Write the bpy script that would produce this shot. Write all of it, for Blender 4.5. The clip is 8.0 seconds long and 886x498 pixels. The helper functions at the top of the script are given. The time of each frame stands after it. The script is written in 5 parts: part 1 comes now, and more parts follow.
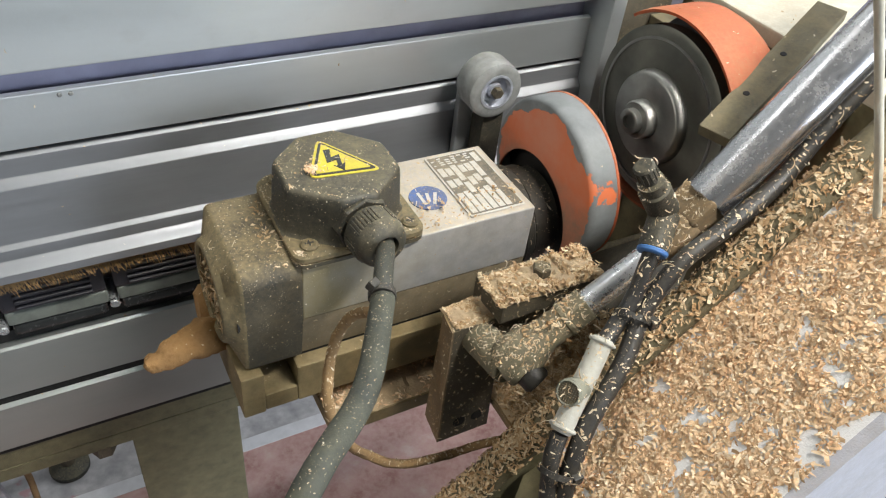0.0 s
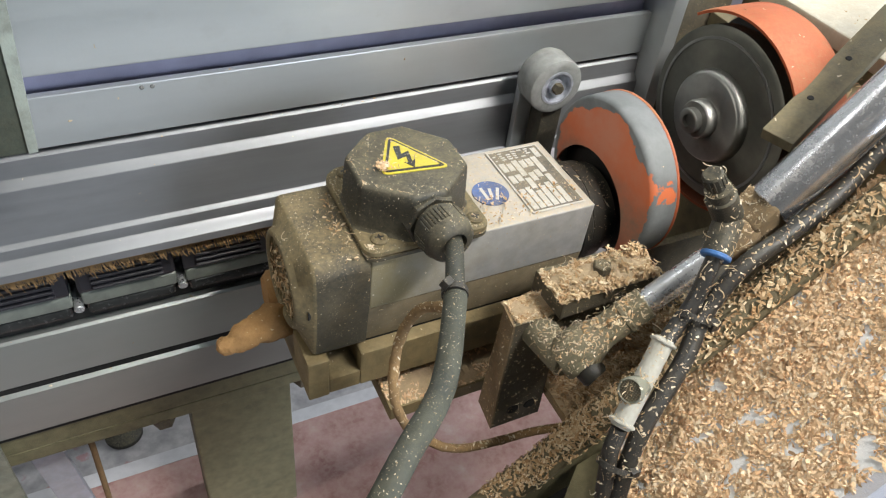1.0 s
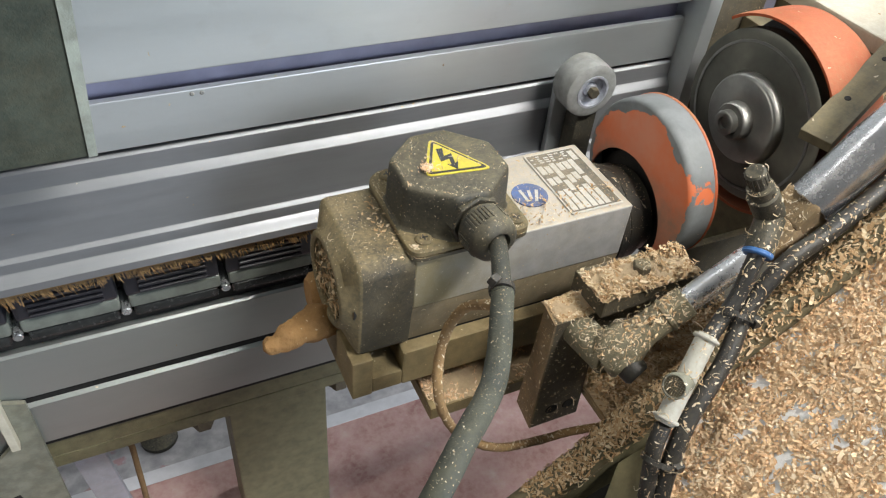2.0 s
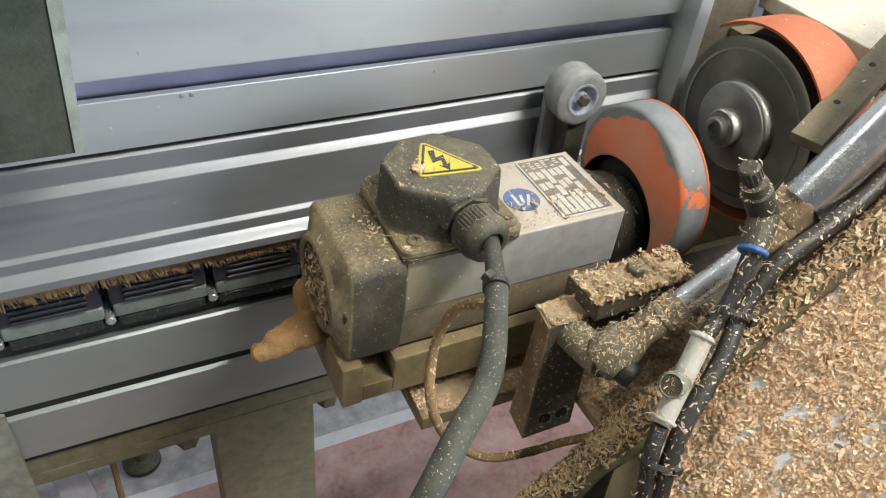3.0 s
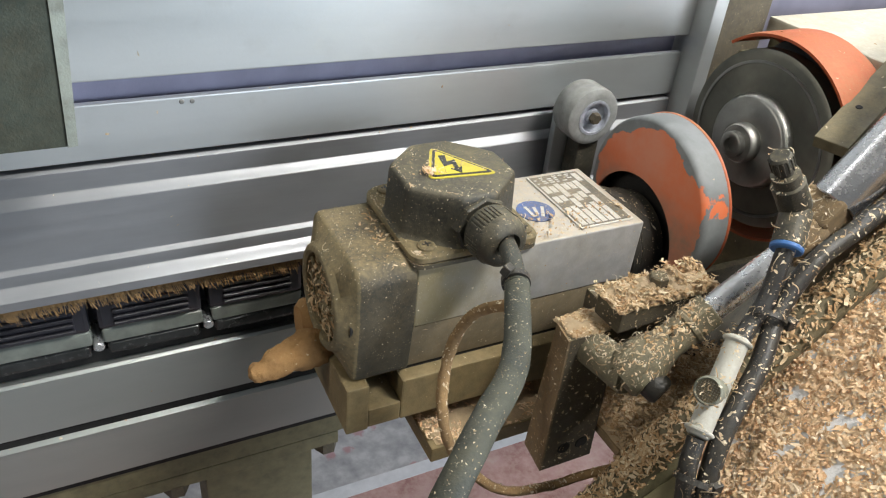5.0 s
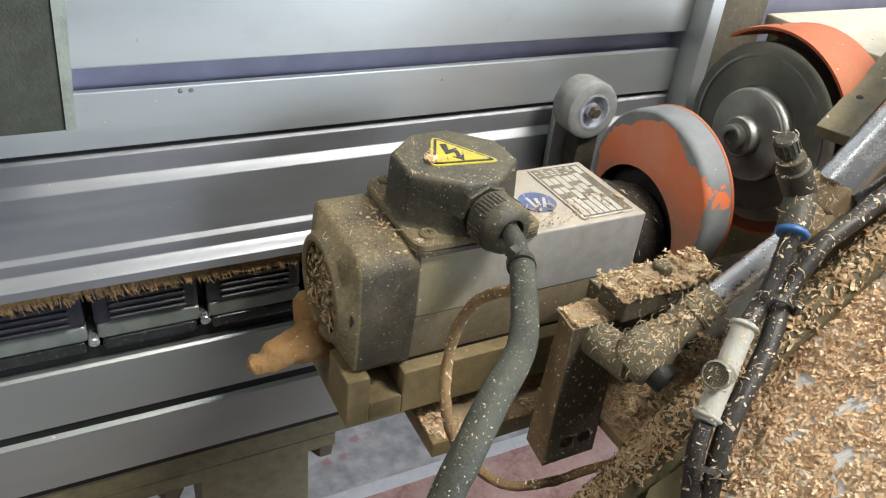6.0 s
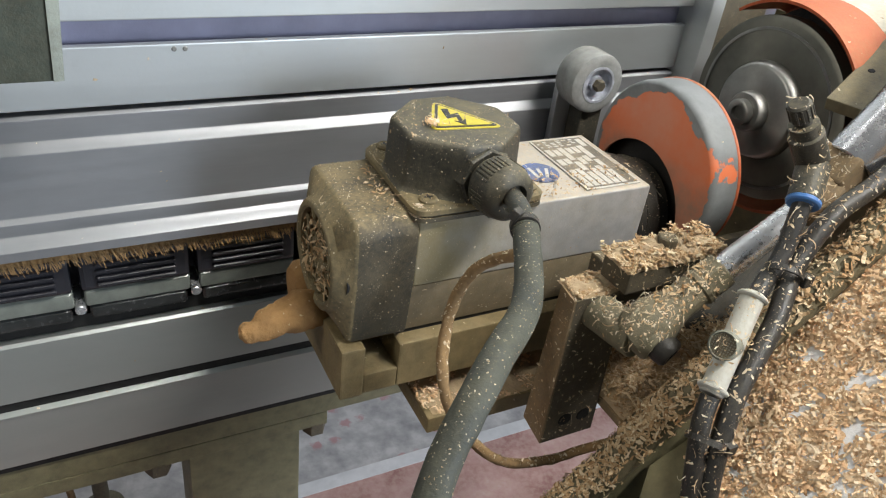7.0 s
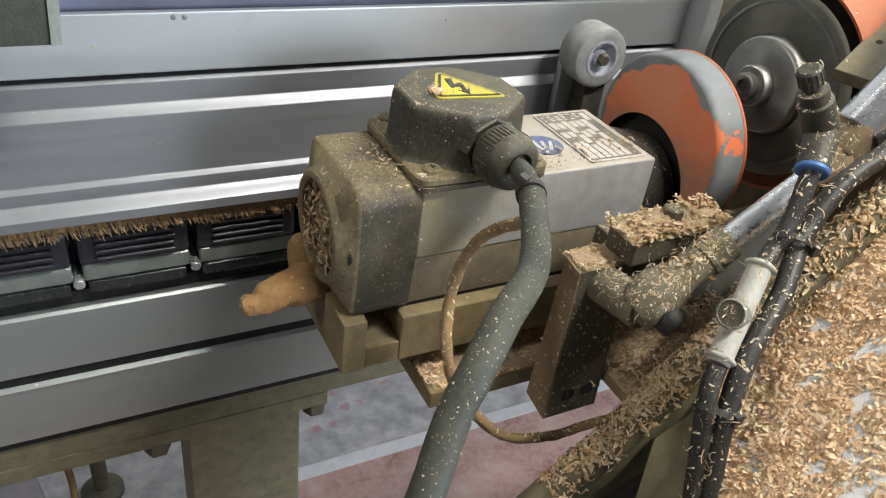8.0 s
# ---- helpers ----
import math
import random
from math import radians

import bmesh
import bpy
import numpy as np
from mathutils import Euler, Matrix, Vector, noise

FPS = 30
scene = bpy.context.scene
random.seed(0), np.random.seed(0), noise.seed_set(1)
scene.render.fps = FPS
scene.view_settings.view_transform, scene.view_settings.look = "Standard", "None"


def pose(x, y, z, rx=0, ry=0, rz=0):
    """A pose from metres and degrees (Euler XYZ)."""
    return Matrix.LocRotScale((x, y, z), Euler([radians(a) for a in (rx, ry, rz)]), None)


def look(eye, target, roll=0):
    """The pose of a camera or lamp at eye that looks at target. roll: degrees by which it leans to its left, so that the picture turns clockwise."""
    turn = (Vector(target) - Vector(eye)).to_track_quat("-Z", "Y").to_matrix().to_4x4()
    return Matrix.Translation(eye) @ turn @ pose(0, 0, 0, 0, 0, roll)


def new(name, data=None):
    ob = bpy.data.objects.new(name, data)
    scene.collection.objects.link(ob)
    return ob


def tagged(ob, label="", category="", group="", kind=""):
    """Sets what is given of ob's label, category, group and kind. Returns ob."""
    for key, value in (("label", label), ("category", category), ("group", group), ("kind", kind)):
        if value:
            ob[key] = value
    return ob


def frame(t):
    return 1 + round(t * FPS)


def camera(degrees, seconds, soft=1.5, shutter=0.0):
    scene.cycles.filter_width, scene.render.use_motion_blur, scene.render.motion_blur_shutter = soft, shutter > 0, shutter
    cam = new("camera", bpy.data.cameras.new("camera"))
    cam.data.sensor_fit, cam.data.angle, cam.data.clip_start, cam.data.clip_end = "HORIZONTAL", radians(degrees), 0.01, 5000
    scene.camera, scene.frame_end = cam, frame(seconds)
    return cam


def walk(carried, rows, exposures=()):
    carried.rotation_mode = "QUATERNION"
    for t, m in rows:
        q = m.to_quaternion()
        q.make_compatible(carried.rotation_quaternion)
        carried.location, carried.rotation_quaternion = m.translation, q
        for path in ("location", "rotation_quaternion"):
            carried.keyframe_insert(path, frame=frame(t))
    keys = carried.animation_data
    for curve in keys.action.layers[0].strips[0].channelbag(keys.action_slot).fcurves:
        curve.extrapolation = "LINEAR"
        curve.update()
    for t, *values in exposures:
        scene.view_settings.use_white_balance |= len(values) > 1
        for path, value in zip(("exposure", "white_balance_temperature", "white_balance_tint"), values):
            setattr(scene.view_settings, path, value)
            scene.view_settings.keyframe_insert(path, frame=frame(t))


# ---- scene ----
cam = camera(60.3, 8.0, soft=1.15)
ROWS = [
    (0.0, 0.0000, 0.0000, 1.2000, 49.2391, -5.7507, -27.5970),
    (0.5, -0.0101, 0.0032, 1.1961, 47.6558, -6.5672, -26.8498),
    (1.0, -0.0235, 0.0096, 1.2172, 46.9734, -5.5943, -25.1477),
    (1.5, -0.0283, 0.0096, 1.2188, 47.7917, -4.8729, -24.4246),
    (2.0, -0.0423, 0.0057, 1.2169, 47.7739, -4.5118, -24.3495),
    (3.5, -0.0487, -0.0018, 1.1823, 51.7828, -5.1756, -25.4780),
    (4.0, -0.0516, 0.0014, 1.1650, 52.6816, -5.0487, -25.2451),
    (4.5, -0.0526, -0.0001, 1.1558, 54.6437, -5.0747, -25.3529),
    (6.0, -0.0607, -0.0048, 1.1321, 57.6144, -5.3262, -26.3103),
    (6.5, -0.0626, -0.0044, 1.1222, 57.6124, -6.1255, -25.8740),
    (7.0, -0.0610, -0.0020, 1.1120, 57.2340, -6.4542, -26.2012),
    (7.5, -0.0611, -0.0014, 1.1062, 56.6870, -6.4206, -26.4030),
    (8.0, -0.0636, -0.0030, 1.0993, 56.6619, -6.6034, -26.3422),
]
walk(cam, [(t, pose(x, y, z, rx, ry, rz)) for t, x, y, z, rx, ry, rz in ROWS])

FLOOR = 0.38

# ---- light: assumed workshop lamps out of view, placed to set brightness, dim surroundings ----
world = bpy.data.worlds.new("world")
scene.world = world
world.use_nodes = True
world.node_tree.nodes["Background"].inputs[0].default_value = (0.75, 0.8, 0.85, 1)
world.node_tree.nodes["Background"].inputs[1].default_value = 0.02
scene.view_settings.exposure = 0.0


def area_lamp(name, eye, target, sx, sy, watts, colour, spread=180):
    data = bpy.data.lights.new(name, "AREA")
    data.shape, data.size, data.size_y, data.energy, data.color = "RECTANGLE", sx, sy, watts, colour
    data.spread = radians(spread)
    ob = new(name, data)
    ob.matrix_world = look(eye, target)
    return ob


# Unseen lamp with a narrow spread, added so brightness falls off leftwards.
area_lamp("tube_light", (0.8, -0.45, 2.4), (0.55, 0.28, 0.9), 0.9, 0.15, 9.5, (1.0, 0.98, 0.92), 75)
# Unseen lamp added to brighten the faces turned to the left end.
area_lamp("tube_light", (-2.1, 0.15, 2.3), (0.1, 0.34, 0.9), 0.2, 1.0, 16, (1.0, 0.95, 0.84))
area_lamp("tube_light", (-0.9, 1.4, 2.9), (0.0, 0.5, 0.9), 1.3, 0.2, 7, (0.98, 0.99, 0.98))
# Unseen window light, assumed from bluish reflections and sized to brighten the right side.
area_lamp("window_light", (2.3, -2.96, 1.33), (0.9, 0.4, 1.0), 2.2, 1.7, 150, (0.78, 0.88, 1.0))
area_lamp("tube_light", (1.9, 0.7, 2.9), (0.4, 0.3, 0.9), 0.2, 1.3, 30, (0.93, 0.98, 1.0))


# ---- materials ----
class Nodes:
    """Short way to write a node material."""

    def __init__(self, name):
        self.mat = bpy.data.materials.new(name)
        self.mat.use_nodes = True
        self.t = self.mat.node_tree
        self.bsdf = self.t.nodes["Principled BSDF"]
        self.coord = self.t.nodes.new("ShaderNodeTexCoord").outputs["Object"]

    def node(self, kind, **values):
        n = self.t.nodes.new(kind)
        for k, v in values.items():
            n.inputs[k].default_value = v
        return n

    def link(self, a, b):
        self.t.links.new(a, b)

    def noise(self, scale, detail=4.0, stretch=None, rough=0.6):
        n = self.node("ShaderNodeTexNoise", Scale=scale, Detail=detail, Roughness=rough)
        if stretch:
            m = self.node("ShaderNodeMapping", Scale=stretch)
            self.link(self.coord, m.inputs["Vector"])
            self.link(m.outputs[0], n.inputs["Vector"])
        else:
            self.link(self.coord, n.inputs["Vector"])
        return n.outputs["Fac"]

    def steps(self, fac, *stops):
        n = self.t.nodes.new("ShaderNodeValToRGB")
        r = n.color_ramp
        while len(r.elements) < len(stops):
            r.elements.new(0.5)
        for e, (p, c) in zip(r.elements, stops):
            e.position = p
            e.color = (*c, 1) if len(c) == 3 else c
        self.link(fac, n.inputs[0])
        return n.outputs[0]

    def grey(self, fac, lo, hi, a=0.0, b=1.0):
        n = self.node("ShaderNodeMapRange")
        for k, v in zip(("From Min", "From Max", "To Min", "To Max"), (lo, hi, a, b)):
            n.inputs[k].default_value = v
        self.link(fac, n.inputs[0])
        return n.outputs[0]

    def mix(self, fac, a, b):
        n = self.t.nodes.new("ShaderNodeMix")
        n.data_type = "RGBA"
        for sock, v in ((n.inputs[0], fac), (n.inputs[6], a), (n.inputs[7], b)):
            if hasattr(v, "links"):
                self.link(v, sock)
            else:
                sock.default_value = (*v, 1) if isinstance(v, tuple) else v
        return n.outputs[2]

    def maths(self, op, a, b):
        n = self.t.nodes.new("ShaderNodeMath")
        n.operation = op
        n.use_clamp = True
        for sock, v in ((n.inputs[0], a), (n.inputs[1], b)):
            if hasattr(v, "links"):
                self.link(v, sock)
            else:
                sock.default_value = v
        return n.outputs[0]

    def up(self):
        g = self.t.nodes.new("ShaderNodeNewGeometry")
        s = self.t.nodes.new("ShaderNodeSeparateXYZ")
        self.link(g.outputs["Normal"], s.inputs[0])
        return s.outputs[2]

    def finish(self, colour, rough, metal=0.0, bump=None, depth=0.0005, strength=0.5, spec=0.5):
        for key, v in (("Base Color", colour), ("Roughness", rough), ("Metallic", metal), ("Specular IOR Level", spec)):
            sock = self.bsdf.inputs[key]
            if hasattr(v, "links"):
                self.link(v, sock)
            else:
                sock.default_value = (*v, 1) if isinstance(v, tuple) else v
        if bump is not None:
            b = self.node("ShaderNodeBump", Strength=strength, Distance=depth)
            self.link(bump, b.inputs["Height"])
            self.link(b.outputs[0], self.bsdf.inputs["Normal"])
        return self.mat


DUST = (0.28, 0.22, 0.12)


def dusty(name, base, rough, metal=0.0, amount=0.5, dust=DUST, top=0.5, specks=0.5, grain=900, tone=0.25, depth=0.0004):
    """A surface under sawdust: a film that lies thicker on what faces up, and pale specks."""
    n = Nodes(name)
    film = n.grey(n.noise(38, 6), 0.3, 0.7)
    fine = n.grey(n.noise(420, 3), 0.35, 0.7)
    lie = n.grey(n.up(), -0.2, 1.0, 1 - top, 1.0)
    fac = n.maths("MULTIPLY", n.maths("MULTIPLY", n.maths("ADD", n.maths("MULTIPLY", film, 0.65), n.maths("MULTIPLY", fine, 0.5)), lie), amount * 1.5)
    worn = n.mix(n.grey(n.noise(85, 5), 0.35, 0.65), tuple(c * (1 - tone) for c in base), tuple(min(1, c * (1 + tone)) for c in base))
    col = n.mix(fac, worn, dust)
    v = n.node("ShaderNodeTexVoronoi", Scale=760.0)
    n.link(n.coord, v.inputs["Vector"])
    dot = n.maths("MULTIPLY", n.grey(v.outputs["Distance"], 0.26, 0.12), n.grey(n.noise(120, 4), 0.62 - 0.12 * specks, 0.74 - 0.12 * specks))
    col = n.mix(n.maths("MULTIPLY", dot, min(0.7, specks * 0.9)), col, (0.5, 0.4, 0.26))
    r = n.grey(fac, 0, 0.7, rough, 0.9)
    m = n.grey(fac, 0, 0.5, metal, 0.0)
    return n.finish(col, r, m, n.noise(grain, 3), depth, 0.6)


def plain(name, base, rough, metal=0.0, tone=0.12, scale=60, depth=0.0002, grain=700):
    n = Nodes(name)
    col = n.mix(n.grey(n.noise(scale, 5), 0.3, 0.7), tuple(c * (1 - tone) for c in base), tuple(min(1, c * (1 + tone)) for c in base))
    return n.finish(col, n.grey(n.noise(scale * 2, 4), 0.3, 0.7, rough * 0.85, min(1, rough * 1.15)), metal, n.noise(grain, 3), depth, 0.4)


def panel_paint(name, base, rough, metal=0.0):
    n = Nodes(name)
    grime = n.grey(n.noise(9, 6, (0.5, 1, 1.6)), 0.42, 0.75)
    streak = n.grey(n.noise(30, 5, (0.06, 1, 1)), 0.3, 0.75)
    col = n.mix(n.maths("MULTIPLY", grime, 0.55), base, tuple(c * 0.72 for c in base))
    col = n.mix(n.maths("MULTIPLY", streak, 0.3), col, (0.5, 0.5, 0.49))
    smear = n.grey(n.noise(55, 6, (0.7, 1, 1)), 0.6, 0.72)
    col = n.mix(n.maths("MULTIPLY", smear, 0.1), col, (0.34, 0.33, 0.3))
    return n.finish(col, n.grey(streak, 0, 1, rough * 0.8, rough * 1.25), metal, n.noise(500, 3), 0.0002, 0.25)


def brushed(name, base, rough):
    n = Nodes(name)
    line = n.noise(160, 5, (0.015, 1, 1))
    stain = n.noise(14, 5, (0.35, 1, 1))
    col = n.mix(n.grey(stain, 0.4, 0.75), base, tuple(c * 0.72 for c in base))
    return n.finish(col, n.grey(line, 0.3, 0.7, rough * 0.8, rough * 1.3), 0.62, line, 0.0001, 0.04)


M_PANEL = panel_paint("grey_panel", (0.63, 0.665, 0.67), 0.45, 0.72)
M_RAIL = panel_paint("anodised_rail", (0.64, 0.675, 0.69), 0.42, 0.72)
M_BEAM = panel_paint("anodised_beam", (0.36, 0.385, 0.37), 0.42, 0.7)
M_CHROME = brushed("polished_steel", (0.31, 0.315, 0.33), 0.46)

M_DARK = plain("violet_plate", (0.2, 0.195, 0.255), 0.6, 0.0, 0.3, 12)
M_SMUDGE = plain("grey_plug", (0.2, 0.2, 0.19), 0.7)
# Near-black for slots and holes; also puts the shade of gaps into colour.
M_LINE = plain("slot_and_shade_black", (0.012, 0.011, 0.01), 0.8)
M_OLIVE = dusty("olive_painted_steel", (0.13, 0.122, 0.068), 0.5, 0.0, 0.25, specks=0.1, top=0.3)
M_BLACK = dusty("black_plastic", (0.014, 0.0145, 0.0135), 0.42, 0.0, 0.4, top=0.84, specks=1.1, dust=(0.27, 0.23, 0.14))
M_COLLAR = dusty("black_collar", (0.014, 0.014, 0.014), 0.45, 0.0, 0.1, top=0.9, specks=0.3)
M_SAWDUST = dusty("packed_sawdust", (0.4, 0.3, 0.18), 0.95, 0.0, 0.5, dust=(0.5, 0.37, 0.24), top=0.3, specks=0.6, depth=0.0012, grain=600)
M_BAR = dusty("olive_flat_bar", (0.12, 0.105, 0.065), 0.55, 0.1, 0.4, top=0.5, specks=0.5)
M_CAP = dusty("end_cap_paint", (0.024, 0.024, 0.02), 0.5, 0.0, 0.56, top=0.84, specks=1.2, dust=(0.31, 0.24, 0.13))


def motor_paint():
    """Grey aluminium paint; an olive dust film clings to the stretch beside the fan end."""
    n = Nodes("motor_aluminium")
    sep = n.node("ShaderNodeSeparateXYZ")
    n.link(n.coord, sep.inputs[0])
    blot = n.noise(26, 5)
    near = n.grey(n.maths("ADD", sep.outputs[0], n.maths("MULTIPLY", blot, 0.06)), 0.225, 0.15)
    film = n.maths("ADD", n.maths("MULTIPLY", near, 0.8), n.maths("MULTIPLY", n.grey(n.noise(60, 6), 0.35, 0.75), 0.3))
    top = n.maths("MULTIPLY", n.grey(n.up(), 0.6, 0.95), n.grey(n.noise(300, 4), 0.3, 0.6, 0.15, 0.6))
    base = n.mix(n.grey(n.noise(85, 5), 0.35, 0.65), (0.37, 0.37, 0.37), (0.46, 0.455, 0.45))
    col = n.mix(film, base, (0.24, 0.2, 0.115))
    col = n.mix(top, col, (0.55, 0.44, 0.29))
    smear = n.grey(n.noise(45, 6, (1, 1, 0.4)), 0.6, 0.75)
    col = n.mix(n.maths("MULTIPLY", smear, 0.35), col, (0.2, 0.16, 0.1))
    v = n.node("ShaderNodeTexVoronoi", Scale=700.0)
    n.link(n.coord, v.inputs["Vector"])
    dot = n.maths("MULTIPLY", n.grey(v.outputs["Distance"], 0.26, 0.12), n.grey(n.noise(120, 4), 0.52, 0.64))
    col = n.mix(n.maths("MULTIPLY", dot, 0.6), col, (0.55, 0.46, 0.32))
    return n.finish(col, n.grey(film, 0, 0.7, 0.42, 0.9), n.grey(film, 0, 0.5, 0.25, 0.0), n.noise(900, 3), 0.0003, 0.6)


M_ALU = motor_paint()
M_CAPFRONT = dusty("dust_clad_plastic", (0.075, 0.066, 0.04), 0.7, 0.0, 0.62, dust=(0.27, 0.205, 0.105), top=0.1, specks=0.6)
# Darker motor aluminium: brown dust plus the painted shade of the downward tilt.
M_LOWER = dusty("dusty_shaded_aluminium", (0.2, 0.165, 0.11), 0.55, 0.1, 0.6, dust=(0.24, 0.18, 0.1), top=0.3, specks=0.7)
M_GAP = plain("violet_strip", (0.3, 0.3, 0.42), 0.5, 0.0, 0.25, 14)
# The pale leg's own paint; on the chute wall it stands for shade.
M_LAVENDER = dusty("lavender_paint_and_wall_shade", (0.4, 0.41, 0.47), 0.5, 0.0, 0.3, dust=(0.42, 0.36, 0.3), top=0.2, specks=0.6, tone=0.1)

M_BROWN = dusty("dusted_steel", (0.16, 0.12, 0.075), 0.6, 0.1, 0.75, top=0.5, specks=0.65, dust=(0.33, 0.22, 0.11))
M_DARKSTEEL = dusty("dark_dusted_steel", (0.06, 0.052, 0.04), 0.6, 0.1, 0.5, top=0.7, specks=0.8)
M_ROD = dusty("chromed_rod", (0.66, 0.67, 0.7), 0.18, 1.0, 0.14, top=0.5, specks=0.7, tone=0.08, depth=0.0001)
M_BARREL = dusty("stainless_barrel", (0.5, 0.5, 0.52), 0.17, 1.0, 0.14, dust=(0.4, 0.36, 0.29), top=0.9, specks=0.5, tone=0.08, depth=0.00003)
M_FITTING = dusty("green_grey_fitting", (0.125, 0.12, 0.078), 0.5, 0.2, 0.32, top=0.6, specks=0.8, dust=(0.36, 0.28, 0.18))
M_CAKED = dusty("caked_sawdust", (0.24, 0.125, 0.042), 0.95, 0.0, 0.5, dust=(0.33, 0.19, 0.075), top=0.3, specks=0.2, depth=0.0012, grain=500)
M_GOLD = dusty("brass_brown_steel", (0.19, 0.14, 0.066), 0.42, 0.35, 0.5, top=0.5, specks=0.35)
M_CABLE = dusty("cable_rubber", (0.026, 0.03, 0.027), 0.5, 0.0, 0.22, dust=(0.2, 0.17, 0.11), top=0.4, specks=0.8)
M_SLEEVE = dusty("sleeve_rubber", (0.026, 0.03, 0.026), 0.5, 0.0, 0.4, dust=(0.13, 0.125, 0.085), top=0.3, specks=0.9, tone=0.3)
M_HOSE = dusty("hose_rubber", (0.014, 0.016, 0.02), 0.4, 0.0, 0.12, top=0.5, specks=0.95)
M_BROWNCABLE = dusty("dusted_thin_cable", (0.16, 0.1, 0.05), 0.8, 0.0, 0.8, dust=(0.32, 0.2, 0.09), top=0.3, specks=0.3)
M_YELLOW = dusty("yellow_sticker", (0.66, 0.56, 0.03), 0.4, 0.0, 0.3, specks=0.35, tone=0.06)
M_INK = plain("black_print", (0.02, 0.02, 0.018), 0.5)
M_PLATEW = dusty("plate_white", (0.56, 0.55, 0.52), 0.4, 0.0, 0.4, dust=(0.36, 0.3, 0.2), specks=0.8, tone=0.05)
M_PLATEK = dusty("plate_black", (0.075, 0.07, 0.064), 0.45, 0.0, 0.4, specks=0.9, dust=(0.34, 0.28, 0.19))
M_BLUE = dusty("blue_sticker", (0.05, 0.11, 0.3), 0.4, 0.0, 0.4, specks=0.4)
M_RUBBER = dusty("grey_rubber_tyre", (0.24, 0.25, 0.25), 0.75, 0.0, 0.25, dust=(0.4, 0.37, 0.32), specks=0.1)


def turned(name, base, rough, aniso):
    """Lathe-turned metal: fine rings round the x axis."""
    n = Nodes(name)
    tan = n.t.nodes.new("ShaderNodeTangent")
    tan.direction_type, tan.axis = "RADIAL", "X"
    n.link(tan.outputs[0], n.bsdf.inputs["Tangent"])
    n.bsdf.inputs["Anisotropic"].default_value = aniso
    col = n.mix(n.grey(n.noise(60, 5), 0.3, 0.7), tuple(c * 0.8 for c in base), tuple(c * 1.15 for c in base))
    return n.finish(col, rough, 0.9, n.noise(500, 3), 0.0001, 0.2)


M_FLANGE = turned("turned_flange", (0.33, 0.325, 0.305), 0.42, 0.7)
M_DISC = turned("turned_disc", (0.17, 0.165, 0.14), 0.5, 0.7)
M_HUB = plain("hub_steel", (0.42, 0.44, 0.5), 0.5, 0.35, 0.3, 200)
M_WHITEPL = dusty("white_plastic", (0.5, 0.5, 0.46), 0.4, 0.0, 0.3, specks=0.3, tone=0.05)
M_BLUERING = plain("blue_plastic", (0.05, 0.15, 0.38), 0.45)
M_CHUTE = dusty("white_chute_paint", (0.75, 0.75, 0.76), 0.5, 0.0, 0.15, dust=(0.6, 0.5, 0.38), specks=0.3, tone=0.04)
M_STRIP = plain("grey_green_link", (0.17, 0.185, 0.165), 0.22, 0.1, 0.25, 60)
M_BELT = plain("black_pad_rubber", (0.02, 0.02, 0.026), 0.42, 0.0, 0.2)
M_LINK = plain("chain_steel", (0.05, 0.053, 0.053), 0.25, 0.5, 0.3, 120)
M_COVER = dusty("bracket_paint", (0.19, 0.2, 0.165), 0.5, 0.0, 0.25, specks=0.2)
M_CREAM = dusty("cream_paint", (0.56, 0.54, 0.45), 0.5, 0.0, 0.35, dust=(0.45, 0.36, 0.24), specks=0.4, tone=0.1)


def orange_paint():
    n = Nodes("worn_orange_paint")
    edge = n.noise(60, 5)
    sep = n.node("ShaderNodeSeparateXYZ")
    n.link(n.coord, sep.inputs[0])
    m = n.t.nodes.new("ShaderNodeVectorMath")
    m.operation = "DISTANCE"
    flat = n.node("ShaderNodeCombineXYZ")
    n.link(sep.outputs[1], flat.inputs[1])
    n.link(sep.outputs[2], flat.inputs[2])
    n.link(flat.outputs[0], m.inputs[0])
    m.inputs[1].default_value = (0, 0.3385, 0.8975)
    big = n.noise(17, 5)
    rim = n.maths("ADD", n.grey(m.outputs["Value"], 0.04, 0.075, 0, 0.62), n.maths("MULTIPLY", big, 0.85))
    rim = n.maths("ADD", rim, n.maths("MULTIPLY", edge, 0.16))
    worn = n.grey(rim, 0.735, 0.747)
    film = n.grey(n.noise(20, 4), 0.35, 0.62, 0.05, 0.6)
    col = n.mix(film, (0.66, 0.14, 0.035), (0.56, 0.28, 0.2))
    low = n.maths("MULTIPLY", n.grey(sep.outputs[2], 0.915, 0.9), n.grey(sep.outputs[2], 0.862, 0.876))
    col = n.mix(n.maths("MULTIPLY", low, n.grey(edge, 0.35, 0.65, 0.1, 0.75)), col, (0.26, 0.2, 0.15))
    col = n.mix(worn, col, n.mix(n.grey(edge, 0.3, 0.7), (0.13, 0.137, 0.14), (0.22, 0.23, 0.235)))
    return n.finish(col, n.grey(edge, 0.3, 0.7, 0.4, 0.65), 0.0, worn, 0.0003, 0.4)


def clean_orange():
    return dusty("orange_paint", (0.44, 0.08, 0.02), 0.45, 0.0, 0.5, dust=(0.42, 0.22, 0.12), top=0.9, specks=0.5, tone=0.12)


